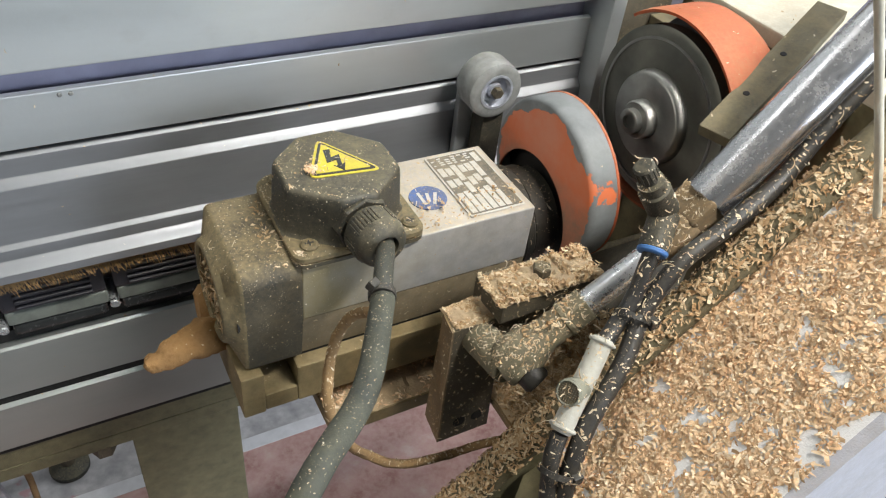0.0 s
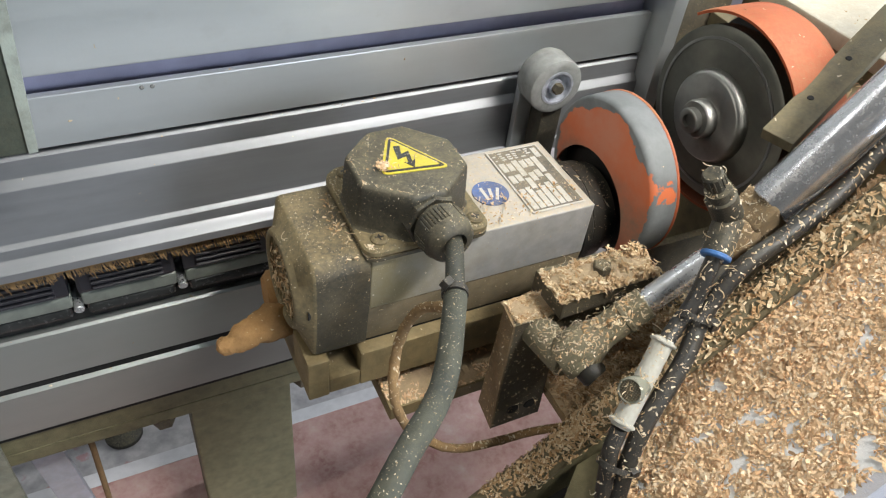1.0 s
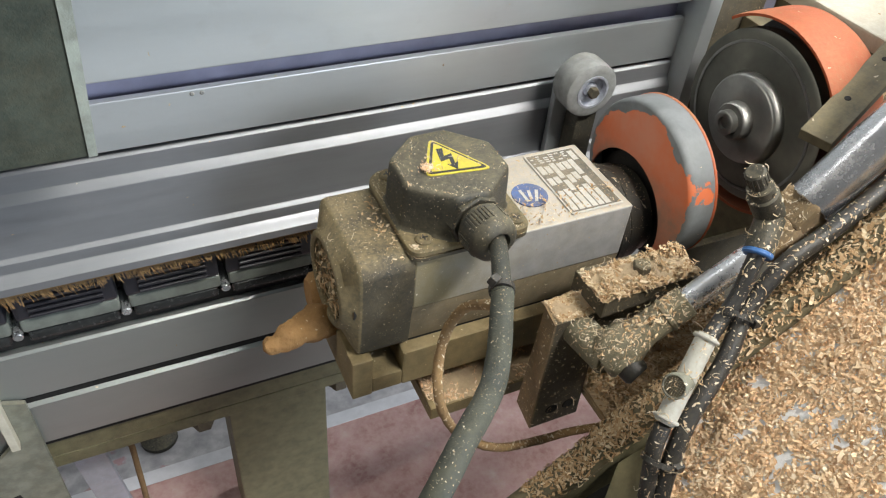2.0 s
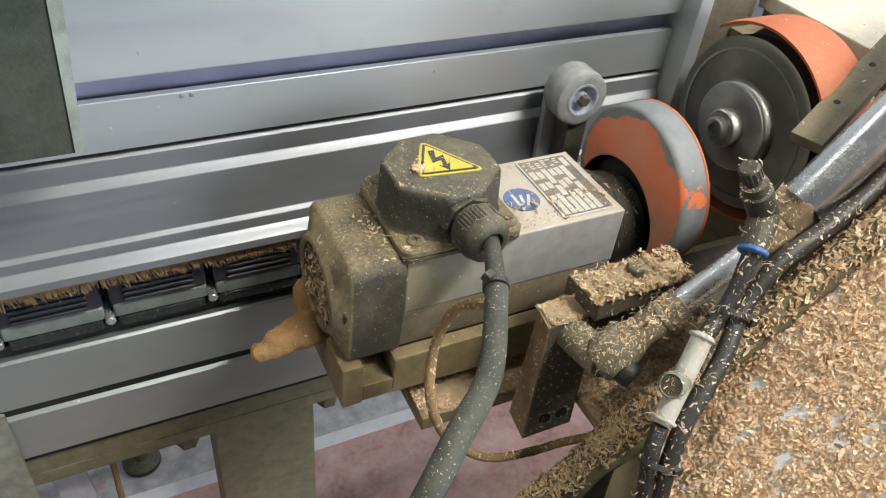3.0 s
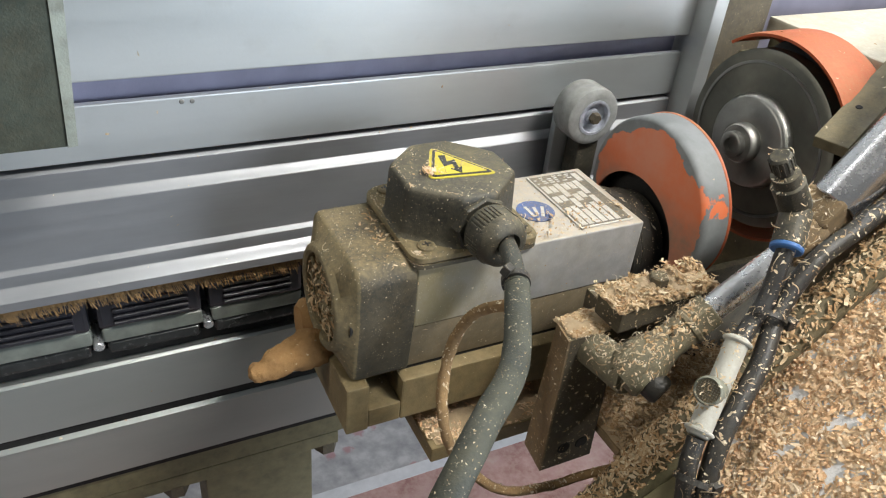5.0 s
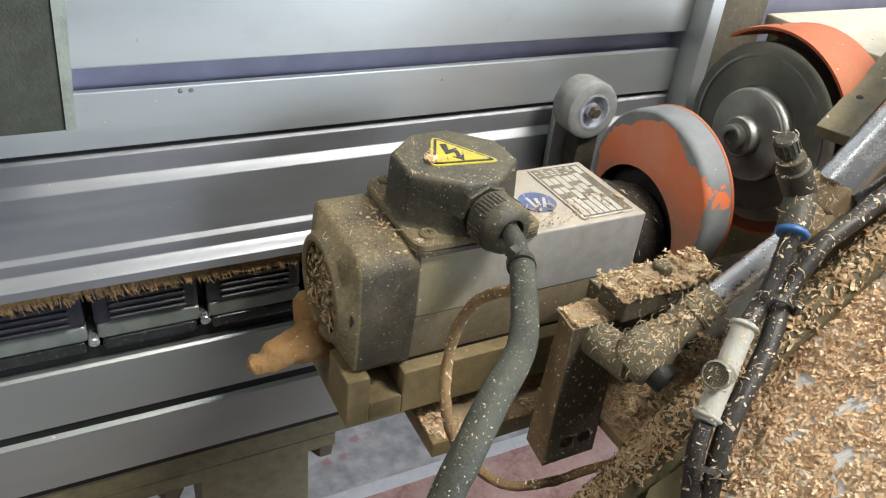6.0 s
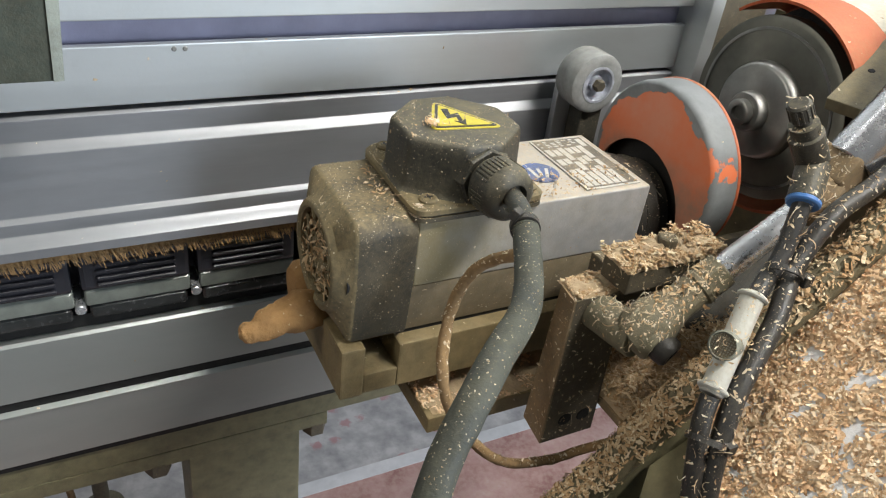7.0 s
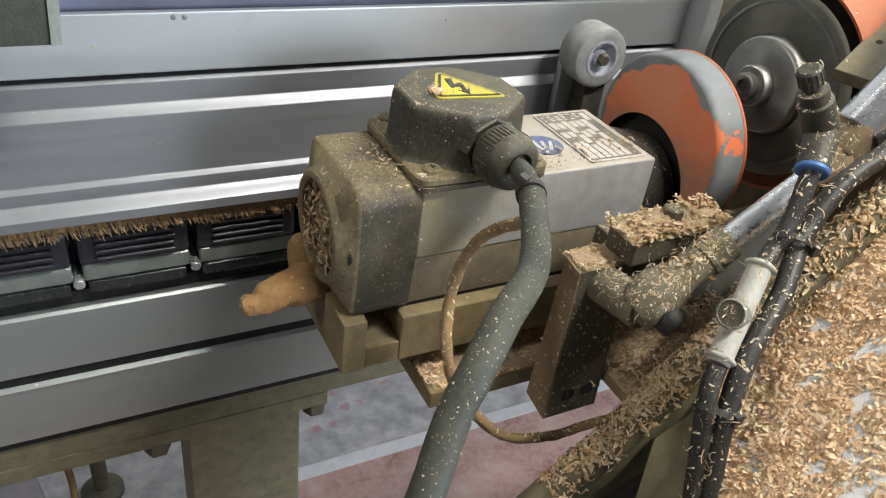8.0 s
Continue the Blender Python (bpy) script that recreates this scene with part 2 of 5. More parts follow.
def terrazzo():
    n = Nodes("terrazzo")
    v = n.node("ShaderNodeTexVoronoi", Scale=38.0)
    n.link(n.coord, v.inputs["Vector"])
    warp = n.noise(90, 4)
    pebble = n.maths("MULTIPLY", n.grey(n.maths("ADD", v.outputs["Distance"], n.maths("MULTIPLY", warp, 0.8)), 0.72, 0.6), n.grey(v.outputs["Color"], 0.6, 0.64))
    col = n.steps(n.noise(40, 5), (0.3, (0.26, 0.25, 0.26)), (0.5, (0.38, 0.365, 0.37)), (0.65, (0.5, 0.48, 0.485)))
    col = n.mix(n.maths("MULTIPLY", pebble, 0.6), col, (0.4, 0.15, 0.16))
    return n.finish(col, 0.4, 0.0, n.noise(200, 3), 0.0003, 0.2)


def pink_floor():
    n = Nodes("pink_floor")
    col = n.steps(n.noise(28, 6), (0.3, (0.3, 0.14, 0.13)), (0.48, (0.42, 0.24, 0.22)), (0.6, (0.48, 0.3, 0.28)), (0.75, (0.56, 0.44, 0.42)))
    dust = n.grey(n.noise(160, 5), 0.42, 0.6)
    col = n.mix(n.maths("MULTIPLY", dust, 0.5), col, (0.5, 0.35, 0.3))
    return n.finish(col, 0.6, 0.0, n.noise(200, 3), 0.0006, 0.4)


def chip_wood(name, dark, mid, light, pale):
    n = Nodes(name)
    g = n.t.nodes.new("ShaderNodeNewGeometry").outputs["Random Per Island"]
    col = n.steps(g, (0.0, dark), (0.35, mid), (0.75, light), (1.0, pale))
    return n.finish(col, 0.9, 0.0, n.noise(900, 3), 0.0002, 0.4, 0.15)


M_ORANGE, M_ORANGE2, M_TERR, M_PINK, M_CHIP = orange_paint(), clean_orange(), terrazzo(), pink_floor(), chip_wood("wood_chips", (0.58, 0.36, 0.2), (0.7, 0.48, 0.29), (0.77, 0.57, 0.37), (0.84, 0.7, 0.52))
M_FLAKE = chip_wood("pale_flakes", (0.4, 0.27, 0.15), (0.55, 0.42, 0.27), (0.62, 0.52, 0.37), (0.72, 0.64, 0.5))
M_SHAVING = chip_wood("tan_shavings", (0.36, 0.22, 0.11), (0.5, 0.34, 0.19), (0.6, 0.45, 0.28), (0.7, 0.58, 0.4))
M_WALL = plain("hall_grey", (0.4, 0.41, 0.4), 0.85, 0.0, 0.1, 3)
M_BRISTLE = plain("bristle", (0.26, 0.155, 0.06), 0.7, 0.0, 0.4, 400)


# ---- building helpers ----
def thing(name, at, label, category, group="", kind=""):
    ob = new(name)
    ob.location = at
    ob.empty_display_size = 0.02
    return tagged(ob, label, category, group, kind)


def part(name, bm, material, parent=None, label="", smooth=False):
    me = bpy.data.meshes.new(name)
    bmesh.ops.recalc_face_normals(bm, faces=bm.faces)
    bm.to_mesh(me)
    bm.free()
    me.materials.append(material)
    if smooth:
        me.polygons.foreach_set("use_smooth", [True] * len(me.polygons))
        me.set_sharp_from_angle(angle=radians(40))
    ob = new(name, me)
    if parent is not None:
        ob.parent = parent
        ob.matrix_parent_inverse = Matrix.Translation(-parent.location)
    return tagged(ob, label)


def bevel(bm, width, seg=2, angle=30):
    edges = [e for e in bm.edges if len(e.link_faces) == 2 and e.calc_face_angle(0) > radians(angle)]
    if width > 0:
        bmesh.ops.bevel(bm, geom=edges, offset=width, segments=seg, affect="EDGES", profile=0.6)
    return bm


def box(x0, x1, y0, y1, z0, z1, r=0.001, seg=2, m=None):
    bm = bmesh.new()
    bmesh.ops.create_cube(bm, size=1)
    bmesh.ops.transform(bm, matrix=Matrix.Translation(((x0 + x1) / 2, (y0 + y1) / 2, (z0 + z1) / 2)) @ Matrix.Diagonal((x1 - x0, y1 - y0, z1 - z0, 1)), verts=bm.verts)
    bevel(bm, r, seg)
    if m is not None:
        bmesh.ops.transform(bm, matrix=m, verts=bm.verts)
    return bm


def prism(profile, x0, x1, r=0.0, seg=2, m=None):
    """A (y, z) outline drawn out along x."""
    bm = bmesh.new()
    a = [bm.verts.new((x0, y, z)) for y, z in profile]
    b = [bm.verts.new((x1, y, z)) for y, z in profile]
    k = len(a)
    bm.faces.new(a)
    bm.faces.new(b[::-1])
    for i in range(k):
        bm.faces.new((a[i], a[(i + 1) % k], b[(i + 1) % k], b[i]))
    bmesh.ops.recalc_face_normals(bm, faces=bm.faces)
    if r:
        bevel(bm, r, seg, 20)
    if m is not None:
        bmesh.ops.transform(bm, matrix=m, verts=bm.verts)
    return bm


def axis_frame(a, b):
    d = Vector(b) - Vector(a)
    return Matrix.Translation(a) @ d.to_track_quat("Z", "Y").to_matrix().to_4x4(), d.length


def lathe(profile, a, b, seg=40, bm=None):
    """A (radius, distance) outline turned round the line from a towards b."""
    m, _ = axis_frame(a, b)
    bm = bm or bmesh.new()
    rings = []
    for r, h in profile:
        if r < 1e-6:
            rings.append([bm.verts.new(m @ Vector((0, 0, h)))])
        else:
            rings.append([bm.verts.new(m @ Vector((r * math.cos(2 * math.pi * i / seg), r * math.sin(2 * math.pi * i / seg), h))) for i in range(seg)])
    for p, q in zip(rings, rings[1:]):
        for i in range(seg if len(p) + len(q) > 2 else 0):
            j = (i + 1) % seg
            loop = [p[i], p[j], q[j], q[i]] if len(p) > 1 and len(q) > 1 else ([p[0], q[j], q[i]] if len(p) == 1 else [p[i], p[j], q[0]])
            bm.faces.new(loop)
    return bm


def rod(a, b, r, seg=28, chamfer=0.0008, bm=None):
    length = (Vector(b) - Vector(a)).length
    c = min(chamfer, r * 0.4)
    return lathe([(0, 0), (r - c, 0), (r, c), (r, length - c), (r - c, length), (0, length)], a, b, seg, bm)


def curve_points(points, n=12):
    pts = [Vector(p) for p in points]
    pts = [pts[0] * 2 - pts[1]] + pts + [pts[-1] * 2 - pts[-2]]
    out = []
    for i in range(1, len(pts) - 2):
        p0, p1, p2, p3 = pts[i - 1:i + 3]
        for k in range(n):
            t = k / n
            out.append(0.5 * (2 * p1 + (p2 - p0) * t + (2 * p0 - 5 * p1 + 4 * p2 - p3) * t * t + (3 * p1 - p0 - 3 * p2 + p3) * t ** 3))
    out.append(pts[-2])
    return out


def hose(points, radius, seg=16, n=12, wobble=0.0, rng=None):
    """A round hose along a smooth line."""
    path = curve_points(points, n)
    bm = bmesh.new()
    rings = []
    side = None
    for i, p in enumerate(path):
        d = (path[min(i + 1, len(path) - 1)] - path[max(i - 1, 0)]).normalized()
        side = (Vector((0, 0, 1)).cross(d) if side is None else side - d * side.dot(d)).normalized()
        up = d.cross(side)
        ring = []
        for k in range(seg):
            a = 2 * math.pi * k / seg
            r = radius
            if wobble:
                r *= 1 + wobble * noise.noise((p + side * math.cos(a) * 0.01 + up * math.sin(a) * 0.01) * 160)
            ring.append(bm.verts.new(p + side * (r * math.cos(a)) + up * (r * math.sin(a))))
        rings.append(ring)
    for p, q in zip(rings, rings[1:]):
        for k in range(seg):
            bm.faces.new((p[k], p[(k + 1) % seg], q[(k + 1) % seg], q[k]))
    bm.faces.new(rings[0])
    bm.faces.new(rings[-1][::-1])
    return bm


def roughen(bm, size, amount):
    for v in bm.verts:
        v.co += Vector((noise.noise(v.co * size), noise.noise(v.co * size + Vector((7, 3, 1))), noise.noise(v.co * size + Vector((2, 9, 5))))) * amount
    return bm


def chips(name, places, label, seed, size=(0.0035, 0.008), lift=0.0008, wood=None, fat=1.0):
    """Curled wood flakes at (point, normal) pairs, as one loose scatter."""
    rng = random.Random(seed)
    verts, faces = [], []
    for p, nrm in places:
        q = Vector(nrm).to_track_quat("Z", "Y").to_matrix() @ Euler((rng.gauss(0, 0.26), rng.gauss(0, 0.26), rng.uniform(0, 6.283))).to_matrix()
        ln = size[0] + (size[1] - size[0]) * rng.random() ** 1.6
        wd = min(rng.uniform(0.0007, 0.0024), ln * rng.uniform(0.2, 0.6) * fat)
        curl, skew, twist = rng.uniform(-0.3, 0.6), rng.uniform(-0.5, 0.5), rng.uniform(-0.9, 0.9)
        k = len(verts)
        for s, w in ((-0.5, rng.uniform(0.2, 0.9)), (-0.17, 1.0), (0.17, rng.uniform(0.7, 1.1)), (0.5, rng.uniform(0.1, 0.8))):
            h = -curl * (s * s) * ln * 2 + lift * rng.uniform(0.3, 1.6)
            for e in (-0.5, 0.5):
                v = q @ Vector((s * ln, e * wd * w * math.cos(twist * s) + skew * s * s * ln, h + e * wd * w * math.sin(twist * s)))
                verts.append(Vector(p) + v)
        for j in range(3):
            faces.append((k + 2 * j, k + 2 * j + 1, k + 2 * j + 3, k + 2 * j + 2))
    me = bpy.data.meshes.new(name)
    me.from_pydata([tuple(v) for v in verts], [], faces)
    me.materials.append(wood or M_CHIP)
    return tagged(new(name, me), label, "wood chips", "", "stuff")


# ---- the hall: floor, with walls and ceiling added out of view ----
def hall():
    part_floor = part("floor", box(-4, 4, 0.577, 4, FLOOR - 0.1, FLOOR, 0.0), M_TERR)
    tagged(part_floor, "pale terrazzo floor with red flecks under the machine", "floor", "", "structure")
    near = part("floor_strip", box(-4, 4, 0.2, 0.559, FLOOR - 0.1, FLOOR, 0.0), M_PINK)
    tagged(near, "pink floor tiles dusted with wood chips", "floor", "", "structure")
    # Floor out of view, added dark so the steel beam reflects little.
    bare = part("floor_slab", box(-4, 4, -3, 0.2, FLOOR - 0.1, FLOOR, 0.0), plain("aisle_grey", (0.16, 0.16, 0.155), 0.8, 0, 0.25, 6))
    tagged(bare, "unseen aisle floor, grey set for the beam's reflections", "floor", "", "structure")
    joint = part("trim", box(-4, 4, 0.559, 0.577, FLOOR - 0.1, FLOOR + 0.0005, 0.0), plain("white_joint", (0.6, 0.59, 0.61), 0.5, 0, 0.08, 90))
    tagged(joint, "white border strip between the two floor finishes", "floor trim", "", "structure")
    # Walls and ceiling are out of view; their grey sets the bounced light.
    for name, dims in (("wall_north", (-4.1, 4.1, 4, 4.1)), ("wall_west", (-4.1, -4, -3, 4)), ("wall_east", (4, 4.1, -3, 4))):
        tagged(part(name, box(*dims, FLOOR - 0.1, 3.2, 0.0), M_WALL), "unseen workshop wall, added to enclose the place", "wall", "", "structure")
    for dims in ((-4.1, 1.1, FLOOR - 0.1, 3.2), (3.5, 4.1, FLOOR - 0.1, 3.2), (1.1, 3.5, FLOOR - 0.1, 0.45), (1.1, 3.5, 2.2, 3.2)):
        tagged(part("wall_south", box(dims[0], dims[1], -3.1, -3, dims[2], dims[3], 0.0), M_WALL), "unseen workshop wall, added to enclose the place", "wall", "", "structure")
    # Window out of view, added as the opening for the bluish lamp.
    win = thing("window_1", (2.3, -3.05, 0.45), "assumed workshop window out of view, opening for the bluish light", "window", "", "structure")
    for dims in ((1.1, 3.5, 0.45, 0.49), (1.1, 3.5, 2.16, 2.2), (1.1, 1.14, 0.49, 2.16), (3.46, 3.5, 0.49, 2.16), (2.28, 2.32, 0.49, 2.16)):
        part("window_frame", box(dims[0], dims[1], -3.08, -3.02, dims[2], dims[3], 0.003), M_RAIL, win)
    tagged(part("ceiling", box(-4.1, 4.1, -3.1, 4.1, 3.2, 3.3, 0.0), M_WALL), "unseen workshop ceiling, added to enclose the place", "ceiling", "", "structure")


hall()
X0, X1 = -1.1, 0.43


# ---- the machine's long profiles ----
def profiles():
    t = thing("upper_panel", (-0.3, 0.46, 0.977), "light grey sheet metal cover panel above the rail", "machine panel")
    part("sheet", box(X0, X1, 0.444, 0.456, 0.9725, 1.27, 0.0008), M_PANEL, t)
    t = thing("back_plate", (-0.3, 0.5, 0.6), "dark violet grey plate set back behind the gap", "machine panel")
    part("plate", box(X0, X1 + 0.3, 0.478, 0.49, 0.64, 1.3, 0.0005), M_DARK, t)
    part("gap_strip", box(X0, X1, 0.4585, 0.466, 0.94, 0.99, 0.0005), M_GAP, t, "blue violet strip showing in the gap")
    t = thing("guide_rail", (-0.3, 0.46, 0.924), "pale anodised aluminium rail with small screw holes", "rail")
    part("rail_body", box(X0, X1, 0.447, 0.4525, 0.9222, 0.9575, 0.0009), M_RAIL, t)
    part("web", box(X0, X1, 0.4525, 0.478, 0.928, 0.937, 0.0), M_DARK, t)
    for x in (0.0058, 0.012):
        part("screw_hole", rod((x, 0.4462, 0.9543 if x > 0.01 else 0.9545), (x, 0.449, 0.9543), 0.0015, 16), M_SMUDGE, t)
    t = thing("pressure_beam", (-0.3, 0.46, 0.83), "polished steel beam with two bright bevels", "machine beam")
    part("beam_body", prism([(0.476, 0.9188), (0.4485, 0.9188), (0.4465, 0.9172), (0.446, 0.9045), (0.441, 0.8988), (0.4375, 0.861), (0.4345, 0.8585), (0.434, 0.851), (0.427, 0.8445), (0.427, 0.838), (0.474, 0.838)], X0, X1, 0.0006, 2), M_CHROME, t)
    t = thing("lower_beam", (-0.3, 0.46, 0.63), "grey anodised aluminium beam with a dark slot along it", "machine beam")
    part("upper_face", prism([(0.475, 0.7604), (0.4512, 0.7604), (0.449, 0.7585), (0.449, 0.7118), (0.475, 0.7118)], X0, X1, 0.0004), M_BEAM, t)
    part("lower_face", box(X0, X1, 0.4505, 0.475, 0.6505, 0.6985, 0.0006), M_BEAM, t)
    part("lip", prism([(0.475, 0.7018), (0.4525, 0.7018), (0.449, 0.6995), (0.449, 0.698), (0.475, 0.698)], X0, X1, 0.0003), M_BEAM, t, "pale rounded lip under the slot")
    part("slot", box(X0, X1, 0.4525, 0.475, 0.7018, 0.7118, 0.0), M_LINE, t)
    part("slot", box(X0, X1, 0.4555, 0.475, 0.6412, 0.6505, 0.0), M_LINE, t)
    t = thing("support_stand", (0.04, 0.5, FLOOR), "olive painted steel stand bolted under the beam", "machine stand")
    part("flange", box(X0, X1, 0.459, 0.52, 0.617, 0.641, 0.001), M_OLIVE, t)
    part("head_plate", box(X0, 0.1134, 0.4585, 0.52, 0.602, 0.617, 0.001), M_OLIVE, t)
    part("post", box(-0.006, 0.089, 0.4605, 0.52, FLOOR, 0.602, 0.002), M_OLIVE, t)
    for x in (-0.03, 0.104):
        part("bolt", rod((x, 0.467, 0.604), (x, 0.467, 0.5905), 0.0105, 6), M_DARKSTEEL, t)


profiles()


def feed_chain():
    t = thing("feed_chain", (-0.3, 0.46, 0.7604), "black ribbed rubber pads of the feed chain over bright links", "feed chain")
    pitch = 0.0732
    pad = None
    for i in range(-11, 6):
        x = 0.0075 + i * pitch
        bm = box(x + 0.002, x + pitch - 0.003, 0.4445, 0.474, 0.797, 0.823, 0.003)
        p = part("pad", bm, M_BELT, t)
        for k in range(4):
            z = 0.8005 + k * 0.0052
            part("rib", box(x + 0.012, x + pitch - 0.012, 0.4415, 0.446, z, z + 0.0026, 0.0006, 1), M_BELT, p)
        part("link", box(x + 0.003, x + pitch - 0.003, 0.4455, 0.472, 0.7835, 0.7965, 0.003, 3), M_STRIP, t, "grey green glossy link")
        part("lower_link", box(x + 0.005, x + pitch - 0.005, 0.447, 0.472, 0.7715, 0.783, 0.004, 3), M_LINK, t)
        part("pin", rod((x, 0.442, 0.784), (x, 0.47, 0.784), 0.0036, 20), M_ROD, t)
    part("track", box(X0, X1, 0.456, 0.476, 0.7606, 0.771, 0.0005), M_LINE, t)


feed_chain()


def brush():
    t = thing("brush_strip", (-0.3, 0.45, 0.838), "brown bristle brush strip hanging under the steel beam", "brush")
    part("holder", box(X0, X1, 0.436, 0.446, 0.829, 0.838, 0.0005), M_BRISTLE, t)
    rng = random.Random(4)
    verts, faces = [], []
    for i in range(9000):
        x = rng.uniform(X0, X1)
        y = rng.uniform(0.433, 0.446)
        ln = rng.uniform(0.0075, 0.0125) + 0.002 * noise.noise(Vector((x * 60, 0, 0)))
        dx, dy = rng.gauss(0.0035, 0.0022), rng.gauss(-0.002, 0.002)
        k = len(verts)
        w = rng.uniform(0.0002, 0.00045)
        verts += [(x - w, y, 0.836), (x + w, y, 0.836), (x + dx + w * 0.6, y + dy, 0.836 - ln), (x + dx - w * 0.6, y + dy, 0.836 - ln)]
        faces.append((k, k + 1, k + 2, k + 3))
    me = bpy.data.meshes.new("bristles")
    me.from_pydata(verts, [], faces)
    me.materials.append(M_BRISTLE)
    ob = new("bristles", me)
    ob.parent = t
    ob.matrix_parent_inverse = Matrix.Translation(-t.location)
    tagged(ob, "loose brown bristles", "", "", "stuff")


brush()


# ---- the motor ----
AX_Y, AX_Z = 0.345, 0.8655


def rounded(points, r, n=4):
    """A closed (a, b) outline with its corners rounded off."""
    out = []
    k = len(points)
    for i in range(k):
        p, a, b = Vector(points[i]), Vector(points[i - 1]), Vector(points[(i + 1) % k])
        u, v = (a - p), (b - p)
        q = min(r, u.length * 0.45, v.length * 0.45)
        s, e = p + u.normalized() * q, p + v.normalized() * q
        for j in range(n + 1):
            t = j / n
            out.append(s * (1 - t) ** 2 + p * (2 * t * (1 - t)) + e * t * t)
    return out


def loft(rings, close=True):
    """Rings of equally many points, skinned; the first and last are closed by a face."""
    bm = bmesh.new()
    vs = [[bm.verts.new(p) for p in ring] for ring in rings]
    k = len(vs[0])
    for a, b in zip(vs, vs[1:]):
        for i in range(k):
            bm.faces.new((a[i], a[(i + 1) % k], b[(i + 1) % k], b[i]))
    if close:
        bm.faces.new(vs[0][::-1])
        bm.faces.new(vs[-1])
    return bm


CAP = [(0.3055, 0.9), (0.3055, 0.8665), (0.3095, 0.8255), (0.3805, 0.8255), (0.3845, 0.8665), (0.3845, 0.9), (0.3785, 0.9075), (0.3115, 0.9075)]


def motor():
    t = thing("electric_motor", (0.16, AX_Y, 0.826), "dusty grey aluminium trimming motor with a black end cap", "motor")
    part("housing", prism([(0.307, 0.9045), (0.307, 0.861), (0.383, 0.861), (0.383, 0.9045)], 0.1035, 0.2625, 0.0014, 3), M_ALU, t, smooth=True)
    part("lower_housing", prism([(0.3074, 0.8608), (0.3125, 0.826), (0.3775, 0.826), (0.3826, 0.8608)], 0.1035, 0.2625, 0.0008, 2), M_LOWER, t, "lower half of the housing, brown dust and shade in its colour", smooth=True)
    ring, coarse = [], rounded(CAP, 0.0045, 4)
    for i, p in enumerate(coarse):
        q = coarse[(i + 1) % len(coarse)]
        k = max(1, round((q - p).length / 0.004))
        ring += [p.lerp(q, j / k) for j in range(k)]
    shrink = lambda s: [(AX_Y + (p.x - AX_Y) * s, AX_Z + (p.y - AX_Z) * s) for p in ring]
    body = part("end_cap", loft([[(x, y, z) for y, z in shrink(s)] for x, s in ((0.1032, 0.985), (0.1022, 1.0), (0.071, 1.0), (0.0692, 0.992))]), M_CAP, t, "black plastic end cap under sawdust", smooth=True)
    # the fan end: a crowned face that runs into the round grille rim
    def circle(r, x):
        out = []
        for p in ring:
            d = (p - Vector((AX_Y, AX_Z))).normalized()
            out.append((x, 0.3455 + d.x * r, 0.8665 + d.y * r))
        return out
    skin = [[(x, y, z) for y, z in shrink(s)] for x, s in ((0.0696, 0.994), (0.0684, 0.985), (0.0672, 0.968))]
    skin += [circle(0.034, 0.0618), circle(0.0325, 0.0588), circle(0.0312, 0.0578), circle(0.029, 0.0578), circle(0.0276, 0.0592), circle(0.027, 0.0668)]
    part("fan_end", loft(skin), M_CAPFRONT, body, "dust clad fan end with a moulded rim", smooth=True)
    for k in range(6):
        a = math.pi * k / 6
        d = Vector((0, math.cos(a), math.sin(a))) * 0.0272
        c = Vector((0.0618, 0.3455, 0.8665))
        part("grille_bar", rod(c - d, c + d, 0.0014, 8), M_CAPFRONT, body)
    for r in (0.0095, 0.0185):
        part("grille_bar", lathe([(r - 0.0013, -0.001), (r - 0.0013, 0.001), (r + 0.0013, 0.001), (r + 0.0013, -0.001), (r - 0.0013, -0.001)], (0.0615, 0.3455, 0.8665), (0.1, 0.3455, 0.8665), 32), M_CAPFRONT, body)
    bm = lathe([(0, 0), (0.02, 0.0002), (0.0262, 0.0022), (0.0262, 0.004), (0, 0.004)], (0.0628, 0.3455, 0.8665), (0.1, 0.3455, 0.8665), 40)
    part("dust_plug", roughen(bm, 160, 0.0012), M_CAKED, body, "sawdust packed behind the grille", smooth=True)
    m = Matrix.Translation((0.0652, 0.311, 0.8655)) @ Matrix.Rotation(radians(18), 4, "X") @ Matrix.Diagonal((1, 0.62, 1.25, 1))
    hole = rod((-0.0006, 0, 0), (0.004, 0, 0), 0.0046, 20, 0.0002)
    bmesh.ops.transform(hole, matrix=m, verts=hole.verts)
    part("screw_recess", hole, M_LINE, body)
    # spindle end
    part("front_flange", rod((0.2625, AX_Y, AX_Z), (0.27, AX_Y, AX_Z), 0.0385, 48), M_COLLAR, t, smooth=True)
    part("collar", lathe([(0, 0), (0.034, 0), (0.036, 0.002), (0.036, 0.012), (0.033, 0.014), (0.033, 0.022), (0.0, 0.022)], (0.27, AX_Y, AX_Z), (0.3, AX_Y, AX_Z), 48), M_COLLAR, t, smooth=True)
    return t


MOTOR = motor()


